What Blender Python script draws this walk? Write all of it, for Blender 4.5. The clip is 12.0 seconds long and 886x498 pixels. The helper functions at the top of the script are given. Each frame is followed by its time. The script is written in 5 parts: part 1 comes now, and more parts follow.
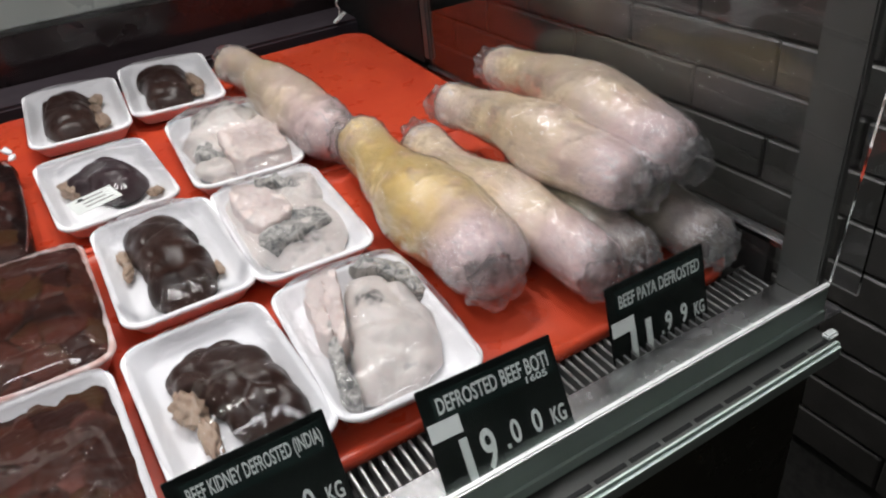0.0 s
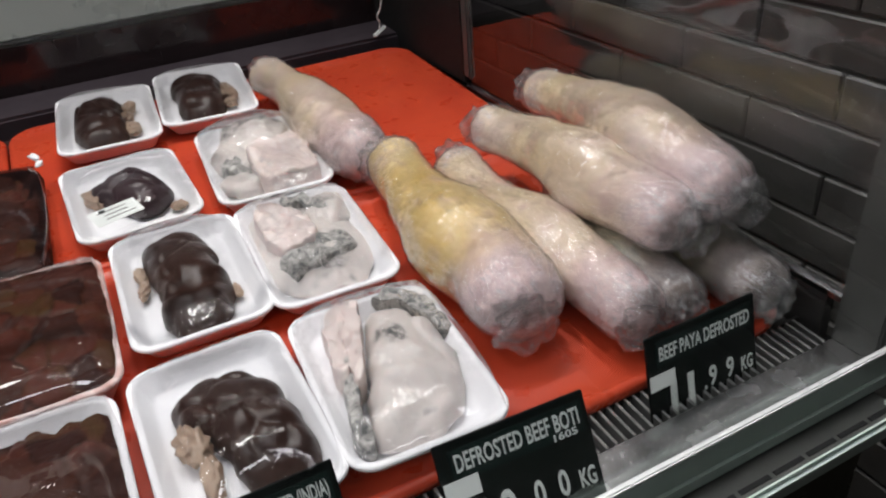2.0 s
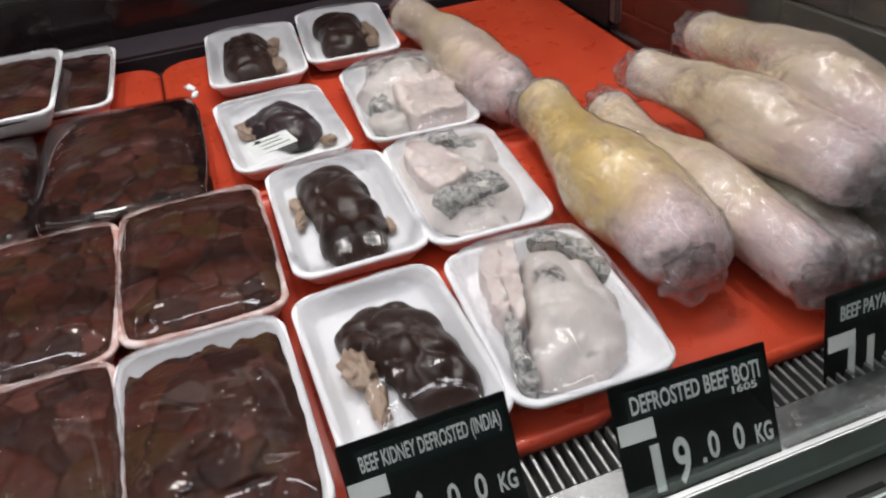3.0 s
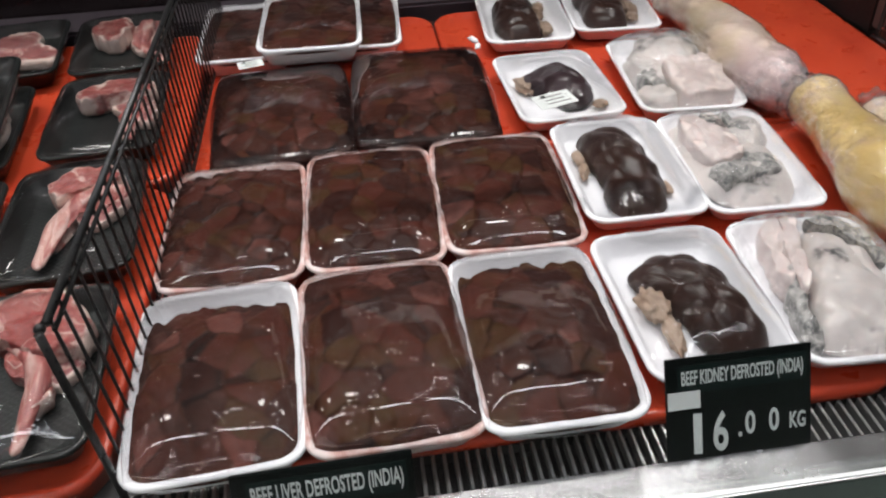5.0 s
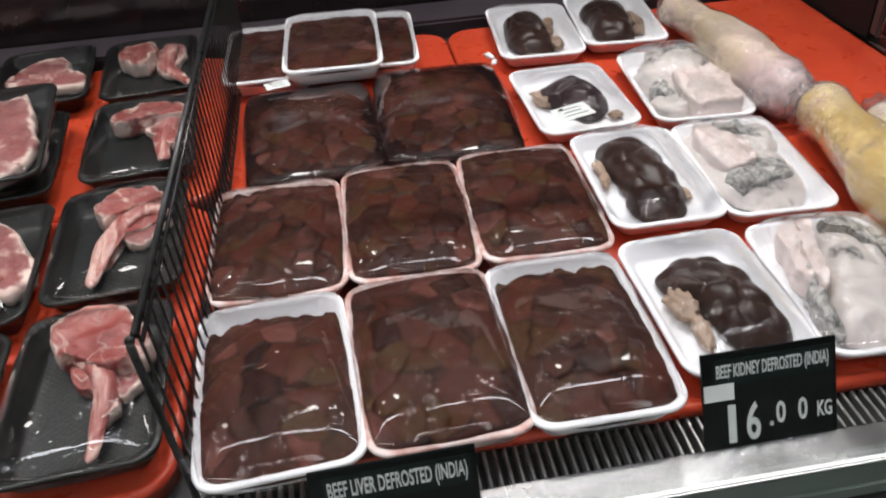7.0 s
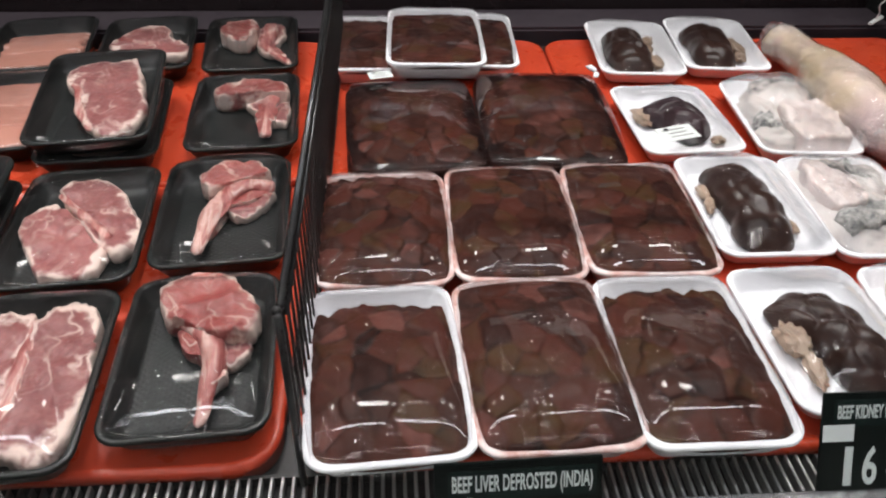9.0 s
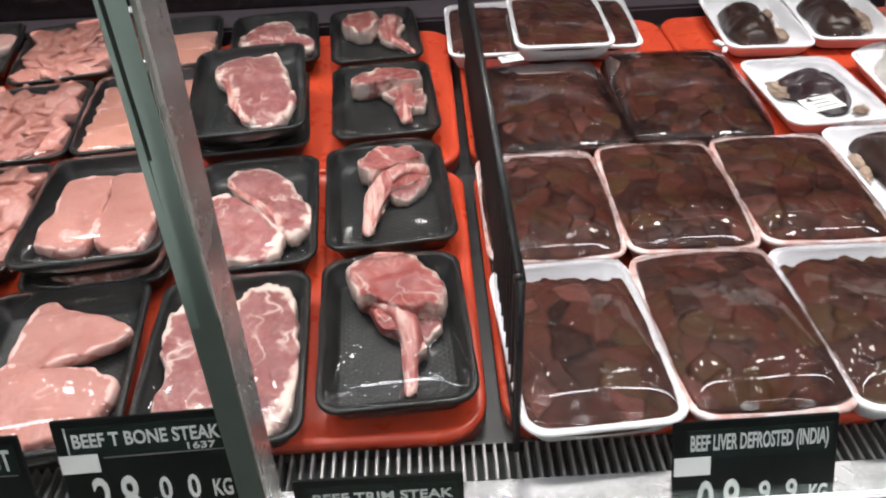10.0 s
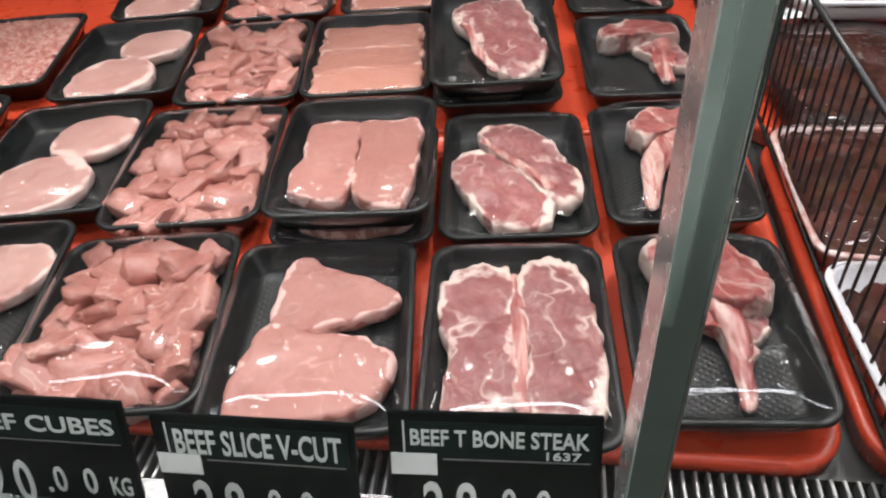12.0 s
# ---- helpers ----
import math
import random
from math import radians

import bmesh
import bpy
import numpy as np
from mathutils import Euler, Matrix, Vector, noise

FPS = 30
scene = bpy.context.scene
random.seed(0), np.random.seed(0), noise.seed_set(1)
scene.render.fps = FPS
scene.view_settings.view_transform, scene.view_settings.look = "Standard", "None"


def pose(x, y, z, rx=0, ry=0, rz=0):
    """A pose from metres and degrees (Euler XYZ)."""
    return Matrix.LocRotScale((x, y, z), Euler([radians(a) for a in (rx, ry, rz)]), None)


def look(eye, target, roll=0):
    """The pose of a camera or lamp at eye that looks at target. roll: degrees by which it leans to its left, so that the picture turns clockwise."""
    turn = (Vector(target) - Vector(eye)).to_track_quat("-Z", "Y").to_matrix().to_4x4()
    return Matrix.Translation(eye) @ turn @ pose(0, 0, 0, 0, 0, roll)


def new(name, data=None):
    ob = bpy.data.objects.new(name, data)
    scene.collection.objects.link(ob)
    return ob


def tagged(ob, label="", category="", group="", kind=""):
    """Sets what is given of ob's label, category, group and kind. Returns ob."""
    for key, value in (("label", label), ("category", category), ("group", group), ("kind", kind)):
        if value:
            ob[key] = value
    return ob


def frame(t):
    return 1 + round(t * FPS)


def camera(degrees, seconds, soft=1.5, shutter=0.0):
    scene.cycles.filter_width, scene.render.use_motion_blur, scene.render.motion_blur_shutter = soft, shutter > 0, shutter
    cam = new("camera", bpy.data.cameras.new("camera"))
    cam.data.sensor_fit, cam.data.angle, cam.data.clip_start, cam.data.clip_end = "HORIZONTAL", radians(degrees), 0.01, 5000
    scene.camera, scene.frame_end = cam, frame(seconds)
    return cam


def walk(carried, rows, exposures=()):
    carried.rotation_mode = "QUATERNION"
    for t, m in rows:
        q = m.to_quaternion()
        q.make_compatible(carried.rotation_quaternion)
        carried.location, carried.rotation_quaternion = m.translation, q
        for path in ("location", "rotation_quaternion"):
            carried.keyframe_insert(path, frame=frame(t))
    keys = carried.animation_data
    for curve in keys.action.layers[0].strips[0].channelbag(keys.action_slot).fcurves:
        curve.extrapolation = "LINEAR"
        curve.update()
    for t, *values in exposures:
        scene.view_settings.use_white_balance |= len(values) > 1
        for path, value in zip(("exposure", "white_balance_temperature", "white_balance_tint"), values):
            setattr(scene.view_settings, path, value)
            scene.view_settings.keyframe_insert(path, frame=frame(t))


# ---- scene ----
cam = camera(61.4, 12.0, soft=2.1)
PATH = [
    (0, (0.521, -0.44, 1.389), (1.311, 1.042, 0.302), -6.2),
    (0.5, (0.535, -0.444, 1.387), (1.317, 1.042, 0.299), -6.6),
    (1, (0.552, -0.441, 1.385), (1.353, 1.033, 0.296), -6.6),
    (1.5, (0.569, -0.415, 1.391), (1.32, 1.096, 0.316), -6.5),
    (2, (0.553, -0.395, 1.382), (1.273, 1.145, 0.328), -5.1),
    (2.5, (0.518, -0.38, 1.373), (1.095, 1.196, 0.286), -5.5),
    (3, (0.484, -0.367, 1.368), (0.955, 1.215, 0.239), -6.5),
    (3.5, (0.434, -0.36, 1.373), (0.771, 1.253, 0.239), -6.1),
    (3.7, (0.41, -0.362, 1.375), (0.733, 1.275, 0.272), -4.6),
    (5.5, (0.226, -0.448, 1.434), (0.373, 1.152, 0.243), -3.2),
    (6, (0.212, -0.454, 1.439), (0.381, 1.167, 0.278), -2.4),
    (6.5, (0.211, -0.46, 1.449), (0.404, 1.16, 0.293), -4.3),
    (8.5, (0.155, -0.444, 1.447), (0.264, 1.195, 0.307), -1.5),
    (9, (0.106, -0.447, 1.444), (0.235, 1.192, 0.305), 1.1),
    (9.5, (0.023, -0.471, 1.445), (0.122, 1.196, 0.345), -0.3),
    (10, (-0.049, -0.468, 1.442), (-0.04, 1.166, 0.289), -2.9),
    (10.5, (-0.125, -0.427, 1.429), (-0.223, 1.182, 0.245), -1.8),
    (11, (-0.185, -0.384, 1.401), (-0.39, 1.232, 0.24), -4.4),
    (11.5, (-0.231, -0.366, 1.382), (-0.517, 1.196, 0.167), -3.7),
    (12, (-0.264, -0.373, 1.381), (-0.516, 1.203, 0.175), -3.8),
]
walk(cam, [(t, look(eye, target, roll)) for t, eye, target, roll in PATH],
     exposures=[(0, -0.76), (2.5, -0.88), (3.5, -0.90), (6, -0.68), (9, -0.56), (10.5, -0.15), (12, -0.32)])

# ---- world, lamps, exposure ----
world = bpy.data.worlds.new("store")
scene.world = world
world.use_nodes = True
world.node_tree.nodes["Background"].inputs[0].default_value = (0.9, 0.95, 1.0, 1)
world.node_tree.nodes["Background"].inputs[1].default_value = 0.006


def area_lamp(name, at, target, sx, sy, watts, colour=(1, 0.97, 0.93), shape="RECTANGLE"):
    data = bpy.data.lights.new(name, "AREA")
    data.shape, data.size, data.energy, data.color = shape, sx, watts, colour
    if shape == "RECTANGLE":
        data.size_y = sy
    ob = new(name, data)
    ob.matrix_world = look(at, target)
    return ob


# tube light of the case's canopy, over the front glass
area_lamp("canopy_tube", (-0.1, 0.14, 1.93), (-0.1, 0.20, 0.9), 2.5, 0.036, 11, (0.92, 0.93, 1.0))
# round spots in the store's ceiling, in a row over the case; the last is added to brighten the feet
for sx in (-1.90, -1.25, -0.62, 0.02, 0.66, 1.12):
    area_lamp("ceiling_spot", (sx, 0.92, 2.75), (sx * 0.9, 0.50, 0.9), 0.13, 0.13, 5.5, (1, 0.965, 0.945), "DISK").data.spread = radians(80)
# broad store lighting over the aisle
area_lamp("aisle_panel", (-1.3, -1.5, 2.9), (-0.6, 0.2, 0.95), 2.2, 0.5, 5, (1, 0.97, 0.93)).data.spread = radians(95)

# ---- materials ----


class Nodes:
    """A small wrapper round one material's node tree."""

    def __init__(self, name):
        self.mat = bpy.data.materials.new(name)
        self.mat.use_nodes = True
        self.t = self.mat.node_tree
        self.bsdf = self.t.nodes["Principled BSDF"]
        self.coord = self.t.nodes.new("ShaderNodeTexCoord").outputs["Object"]

    def put(self, kind, **values):
        node = self.t.nodes.new(kind)
        for key, value in values.items():
            node.inputs[key.replace("_", " ")].default_value = value
        return node

    def link(self, a, b):
        self.t.links.new(a, b)

    def noise(self, scale, detail=4, rough=0.55, coord=None, dist=0.0):
        n = self.put("ShaderNodeTexNoise", Scale=scale, Detail=detail, Roughness=rough, Distortion=dist)
        self.link(coord or self.coord, n.inputs["Vector"])
        return n.outputs["Fac"]

    def voronoi(self, scale, feature="F1", coord=None):
        n = self.put("ShaderNodeTexVoronoi", Scale=scale)
        n.feature = feature
        self.link(coord or self.coord, n.inputs["Vector"])
        return n

    def ramp(self, fac, *stops):
        n = self.t.nodes.new("ShaderNodeValToRGB")
        e = n.color_ramp.elements
        while len(e) < len(stops):
            e.new(0.5)
        for el, (p, c) in zip(e, stops):
            el.position, el.color = p, (c, c, c, 1) if not isinstance(c, tuple) else (*c, 1)
        self.link(fac, n.inputs[0])
        return n.outputs[0]

    def mix(self, fac, a, b, mode="MIX"):
        n = self.t.nodes.new("ShaderNodeMix")
        n.data_type, n.blend_type = "RGBA", mode
        for sock, v in ((n.inputs[0], fac), (n.inputs[6], a), (n.inputs[7], b)):
            if isinstance(v, tuple):
                sock.default_value = (*v, 1)
            elif isinstance(v, (int, float)):
                sock.default_value = v
            else:
                self.link(v, sock)
        return n.outputs[2]

    def math(self, op, a, b=0.0):
        n = self.t.nodes.new("ShaderNodeMath")
        n.operation = op
        for sock, v in ((n.inputs[0], a), (n.inputs[1], b)):
            if isinstance(v, (int, float)):
                sock.default_value = v
            else:
                self.link(v, sock)
        return n.outputs[0]

    def random(self):
        return self.t.nodes.new("ShaderNodeObjectInfo").outputs["Random"]

    def attr(self, name):
        n = self.t.nodes.new("ShaderNodeAttribute")
        n.attribute_name = name
        return n.outputs["Fac"]

    def stretch(self, sx, sy, sz, rz=0.0):
        n = self.t.nodes.new("ShaderNodeMapping")
        n.inputs["Scale"].default_value = (sx, sy, sz)
        n.inputs["Rotation"].default_value = (0, 0, rz)
        self.link(self.coord, n.inputs["Vector"])
        return n.outputs[0]

    def shifted(self):
        """Object coordinates moved by the object's own random number, so that like pieces differ."""
        n = self.t.nodes.new("ShaderNodeVectorMath")
        n.operation = "ADD"
        self.link(self.coord, n.inputs[0])
        self.link(self.math("MULTIPLY", self.random(), 7.0), n.inputs[1])
        return n.outputs[0]

    def bump(self, height, dist, strength=1.0):
        n = self.put("ShaderNodeBump", Strength=strength, Distance=dist)
        self.link(height, n.inputs["Height"])
        self.link(n.outputs[0], self.bsdf.inputs["Normal"])
        return n

    def done(self, colour=None, rough=0.5, metal=0.0, spec=0.5, coat=0.0, coat_rough=0.05, sss=0.0, sss_radius=(0.01, 0.004, 0.003)):
        b = self.bsdf
        for sock, v in ((b.inputs["Base Color"], colour), (b.inputs["Roughness"], rough), (b.inputs["Metallic"], metal)):
            if v is None:
                continue
            if isinstance(v, tuple):
                sock.default_value = (*v, 1)
            elif isinstance(v, (int, float)):
                sock.default_value = v
            else:
                self.link(v, sock)
        b.inputs["Specular IOR Level"].default_value = spec
        b.inputs["Coat Weight"].default_value = coat
        b.inputs["Coat Roughness"].default_value = coat_rough
        if sss:
            b.inputs["Subsurface Weight"].default_value = sss
            b.inputs["Subsurface Radius"].default_value = sss_radius
            b.inputs["Subsurface Scale"].default_value = 1.0
        return self.mat


def plain(name, a, b, scale, rough, bump=0.0, bump_scale=200, metal=0.0, spec=0.5, coat=0.0):
    n = Nodes(name)
    f = n.noise(scale, 5)
    fine = n.noise(bump_scale, 3)
    if bump:
        n.bump(fine, bump)
    r = n.ramp(n.noise(scale * 3, 4), (0.3, max(rough - 0.08, 0.02)), (0.7, rough + 0.08))
    return n.done(n.mix(n.ramp(f, (0.3, 0.0), (0.7, 1.0)), a, b), r, metal, spec, coat)


white_foam = plain("white_foam", (0.84, 0.84, 0.86), (0.88, 0.88, 0.90), 30, 0.55, 0.0003, 900)
stained_foam = Nodes("stained_foam")
_s = stained_foam
stained_foam = _s.done(_s.mix(_s.ramp(_s.noise(42, 5), (0.40, 0.0), (0.62, 0.85)), (0.74, 0.62, 0.60), (0.44, 0.20, 0.16)), 0.35)

_b = Nodes("black_foam")
_w1 = _b.put("ShaderNodeTexWave", Scale=52.0, Distortion=0.0)
_w2 = _b.put("ShaderNodeTexWave", Scale=52.0, Distortion=0.0)
_b.link(_b.stretch(1, 1, 1, 0.9), _w1.inputs["Vector"])
_b.link(_b.stretch(1, 1, 1, -0.9), _w2.inputs["Vector"])
_low = _b.t.nodes.new("ShaderNodeSeparateXYZ")
_b.link(_b.coord, _low.inputs[0])
_floor = _b.ramp(_low.outputs["Z"], (0.0065, 1.0), (0.009, 0.0))
_b.bump(_b.math("MULTIPLY", _b.math("MULTIPLY", _w1.outputs["Fac"], _w2.outputs["Fac"]), _floor), 0.0006)
black_foam = _b.done(_b.mix(_b.noise(22, 4), (0.008, 0.0095, 0.0095), (0.015, 0.0175, 0.0165)), 0.32, spec=0.3)

red_plastic = Nodes("red_plastic")
_r = red_plastic
_r.bump(_r.noise(420, 3), 0.0001)
red_plastic = _r.done(_r.mix(_r.ramp(_r.noise(9, 5), (0.35, 0.0), (0.75, 1.0)), (0.54, 0.060, 0.022), (0.44, 0.040, 0.017)),
                      _r.ramp(_r.noise(24, 5), (0.3, 0.22), (0.7, 0.42)))

steel = Nodes("brushed_steel")
_r = steel
_r.bump(_r.noise(60, 5, coord=_r.stretch(1, 30, 30)), 0.0001)
steel = _r.done(_r.mix(_r.noise(7, 4), (0.60, 0.60, 0.61), (0.72, 0.72, 0.73)), _r.ramp(_r.noise(14, 4), (0.3, 0.16), (0.7, 0.30)), 1.0)

aluminium = Nodes("aluminium_rail")
_r = aluminium
_r.bump(_r.noise(40, 4, coord=_r.stretch(1, 60, 60)), 0.00015)
aluminium = _r.done(_r.mix(_r.noise(5, 4), (0.50, 0.60, 0.56), (0.60, 0.70, 0.66)), _r.ramp(_r.noise(30, 4), (0.3, 0.30), (0.7, 0.46)), 0.15)

fin_metal = plain("polished_fin_metal", (0.50, 0.49, 0.47), (0.58, 0.57, 0.55), 12, 0.24, metal=0.7)
bright_lip = plain("bright_rail_lip", (0.70, 0.72, 0.72), (0.80, 0.81, 0.81), 20, 0.34, metal=0.2)
slat_steel = plain("dull_slat_steel", (0.27, 0.27, 0.27), (0.37, 0.37, 0.36), 30, 0.34, metal=0.8)
grey_metal = plain("grey_painted_metal", (0.085, 0.087, 0.083), (0.110, 0.112, 0.106), 14, 0.38, 0.0001, 500, 0.3)
dark_metal = plain("dark_metal", (0.011, 0.011, 0.011), (0.020, 0.019, 0.019), 16, 0.42, 0.0002, 300)
olive_panel = plain("olive_brown_panel", (0.030, 0.026, 0.014), (0.042, 0.036, 0.020), 6, 0.30)
black_wire = plain("black_wire_coating", (0.010, 0.010, 0.010), (0.020, 0.020, 0.020), 60, 0.33)
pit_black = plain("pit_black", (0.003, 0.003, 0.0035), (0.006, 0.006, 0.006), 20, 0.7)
panel_dark = plain("dark_glossy_panel", (0.014, 0.009, 0.010), (0.022, 0.015, 0.016), 6, 0.14, spec=0.5)
ledge_metal = plain("grey_ledge", (0.036, 0.028, 0.034), (0.050, 0.040, 0.047), 5, 0.40)
shelf_metal = plain("pale_shelf_metal", (0.46, 0.48, 0.43), (0.55, 0.56, 0.51), 9, 0.3, metal=0.3)
grout = plain("dark_grout", (0.035, 0.035, 0.033), (0.06, 0.058, 0.054), 60, 0.9, 0.0006, 300)
floor_tile = plain("floor_vinyl", (0.045, 0.042, 0.040), (0.065, 0.062, 0.058), 5, 0.4)
store_wall = plain("store_wall_paint", (0.022, 0.022, 0.022), (0.032, 0.032, 0.031), 3, 0.7, 0.0005, 80)
ceiling_paint = plain("ceiling_paint", (0.022, 0.022, 0.022), (0.030, 0.030, 0.030), 3, 0.8)
sign_black = plain("sign_black", (0.003, 0.0050, 0.0045), (0.005, 0.0080, 0.0075), 25, 0.42, spec=0.10)
sign_header = plain("sign_header_green_black", (0.005, 0.013, 0.012), (0.008, 0.018, 0.016), 25, 0.40, spec=0.12)
sign_white = plain("sign_white_print", (0.58, 0.63, 0.62), (0.68, 0.72, 0.70), 90, 0.5)
sticker_white = plain("sticker_paper", (0.70, 0.74, 0.73), (0.80, 0.83, 0.82), 40, 0.5)
print_grey = plain("label_print_grey", (0.12, 0.12, 0.12), (0.2, 0.2, 0.2), 90, 0.6)

_t = Nodes("grey_wall_tile")
_c = _t.shifted()
_base = _t.mix(_t.ramp(_t.noise(9, 5, coord=_c), (0.3, 0.0), (0.7, 1.0)), (0.036, 0.035, 0.032), (0.066, 0.063, 0.058))
_t.bump(_t.noise(35, 4, coord=_c), 0.0012)
grey_tile = _t.done(_t.mix(_t.math("MULTIPLY", _t.random(), 0.45), _base, (0.048, 0.046, 0.043)), _t.ramp(_t.noise(20, 4, coord=_c), (0.3, 0.3), (0.7, 0.5)))


def film_material(name, scale, strength, crease=0.0, amount=2.0, rough=0.05, spread=0.35, most=0.45, glint=0.0, thin=0.045, streak=0.0, depth=0.0022, base=1.0, fine=85):
    """Thin cling film: clear and glossy, gently wavy; where it is bunched, fine creases with glints painted on as white
    lines.
    """
    n = Nodes(name)
    t = n.t
    t.nodes.remove(n.bsdf)
    out = t.nodes["Material Output"]
    clear = t.nodes.new("ShaderNodeBsdfTransparent")
    clear.inputs[0].default_value = (0.97, 0.97, 0.98, 1)
    gloss = t.nodes.new("ShaderNodeBsdfGlossy")
    gloss.inputs["Roughness"].default_value = rough
    c = n.shifted()
    height = n.math("MULTIPLY", n.noise(scale, 1, coord=c, dist=0.4), base)
    under = clear
    if crease:
        lines = []
        for k, turn in enumerate((0.4, -0.7, 1.5)):
            m = t.nodes.new("ShaderNodeMapping")
            m.inputs["Scale"].default_value = (1.0, 0.32, 1.0)
            m.inputs["Rotation"].default_value = (0.6 * k, 0.4, turn)
            n.link(c, m.inputs["Vector"])
            ridge = n.math("ABSOLUTE", n.math("SUBTRACT", n.noise(46 + 17 * k, 3, 0.5, m.outputs[0], 1.2), 0.5))
            lines.append(n.ramp(ridge, (0.0, 1.0), (thin, 0.0)))
        both = n.math("MAXIMUM", lines[0], n.math("MAXIMUM", lines[1], lines[2]))
        patch = n.ramp(n.noise(17, 2, coord=c), (0.40, 0.15), (0.62, 1.0))
        dens = n.math("MULTIPLY", patch, n.math("ADD", spread, n.math("MULTIPLY", n.attr("tip"), 0.9)))
        glint_lines = n.math("MINIMUM", n.math("MULTIPLY", n.math("MULTIPLY", both, dens), crease), 0.9)
        height = n.math("ADD", height, n.math("MULTIPLY", both, 0.5 if crease > 0.6 else 0.0))
        if streak:
            # wrinkles pulled together towards the ends
            fan = t.nodes.new("ShaderNodeCombineXYZ")
            n.link(n.math("MULTIPLY", n.attr("turn"), 34.0), fan.inputs[0])
            n.link(n.math("MULTIPLY", n.attr("along"), 26.0), fan.inputs[1])
            n.link(n.math("MULTIPLY", n.random(), 50.0), fan.inputs[2])
            pull = n.math("ABSOLUTE", n.math("SUBTRACT", n.noise(1.0, 3, 0.5, fan.outputs[0], 0.6), 0.5))
            pull = n.math("MULTIPLY", n.ramp(pull, (0.0, 1.0), (0.05, 0.0)), n.ramp(n.attr("tip"), (0.02, 0.0), (0.55, 1.0)))
            pull = n.math("MULTIPLY", pull, n.ramp(n.noise(40, 2, coord=c), (0.42, 0.1), (0.6, 0.85)))
            glint_lines = n.math("MAXIMUM", glint_lines, pull)
            height = n.math("ADD", height, n.math("MULTIPLY", pull, 0.7))
        # matt white for the painted glints along the creases
        white = t.nodes.new("ShaderNodeBsdfDiffuse")
        white.inputs[0].default_value = (0.86, 0.86, 0.88, 1)
        under = t.nodes.new("ShaderNodeMixShader")
        n.link(glint_lines, under.inputs[0])
        n.link(clear.outputs[0], under.inputs[1])
        n.link(white.outputs[0], under.inputs[2])
    if streak:
        # long pulled wrinkles
        m = t.nodes.new("ShaderNodeMapping")
        m.inputs["Scale"].default_value = (1.0, 0.16, 1.0)
        m.inputs["Rotation"].default_value = (0.0, 0.0, 0.35)
        n.link(c, m.inputs["Vector"])
        height = n.math("ADD", height, n.math("MULTIPLY", n.noise(fine, 3, 0.55, m.outputs[0], 0.8), streak))
    if glint:
        # small patches where the film clings and puckers
        spots = n.ramp(n.noise(52, 2, coord=c), (0.575, 0.0), (0.64, 1.0))
        height = n.math("ADD", height, n.math("MULTIPLY", n.math("MULTIPLY", n.noise(140, 2, 0.5, c, 1.0), spots), glint))
    bump = n.put("ShaderNodeBump", Strength=strength, Distance=depth)
    n.link(height, bump.inputs["Height"])
    n.link(bump.outputs[0], gloss.inputs["Normal"])
    fres = n.put("ShaderNodeFresnel", IOR=1.50)
    mix = t.nodes.new("ShaderNodeMixShader")
    n.link(n.math("MINIMUM", n.math("MULTIPLY", fres.outputs[0], amount), most), mix.inputs[0])
    n.link(under.outputs[0], mix.inputs[1])
    n.link(gloss.outputs[0], mix.inputs[2])
    n.link(mix.outputs[0], out.inputs["Surface"])
    return n.mat


film_tight = film_material("cling_film_tight", 12, 0.12, 0.05, 2.8, 0.04, 0.3, 0.55, 1.2)
film_liver = film_material("cling_film_over_pieces", 11, 0.16, 0.04, 3.0, 0.035, 0.3, 0.5, 9.0)
film_organ = film_material("cling_film_over_organs", 16, 0.30, 0.05, 3.0, 0.045, 0.3, 0.5, 5.0, 0.03, 0.8, 0.003)
film_loose = film_material("cling_film_loose", 28, 0.55, 0.45, 3.2, 0.045, 0.4, 0.5, 1.6, 0.022, 0.5, 0.0035)
film_crumpled = film_material("cling_film_crumpled", 26, 1.0, 0.60, 5.2, 0.085, 0.26, 0.50, 1.4, 0.014, 0.8, 0.0040, 0.35, 95)
film_gathered = film_material("cling_film_gathered", 40, 0.9, 0.55, 3.4, 0.09, 0.6, 0.5, 0.8, 0.02, 1.0, 0.006)

_g = Nodes("clear_glass")
_g.bsdf.inputs["Transmission Weight"].default_value = 1.0
_g.bsdf.inputs["IOR"].default_value = 1.45
clear_glass = _g.done((0.985, 0.995, 0.99), 0.0)
_g = Nodes("green_glass_edge")
glass_edge = _g.done(_g.mix(_g.noise(40, 3), (0.30, 0.40, 0.36), (0.38, 0.48, 0.43)), 0.22)


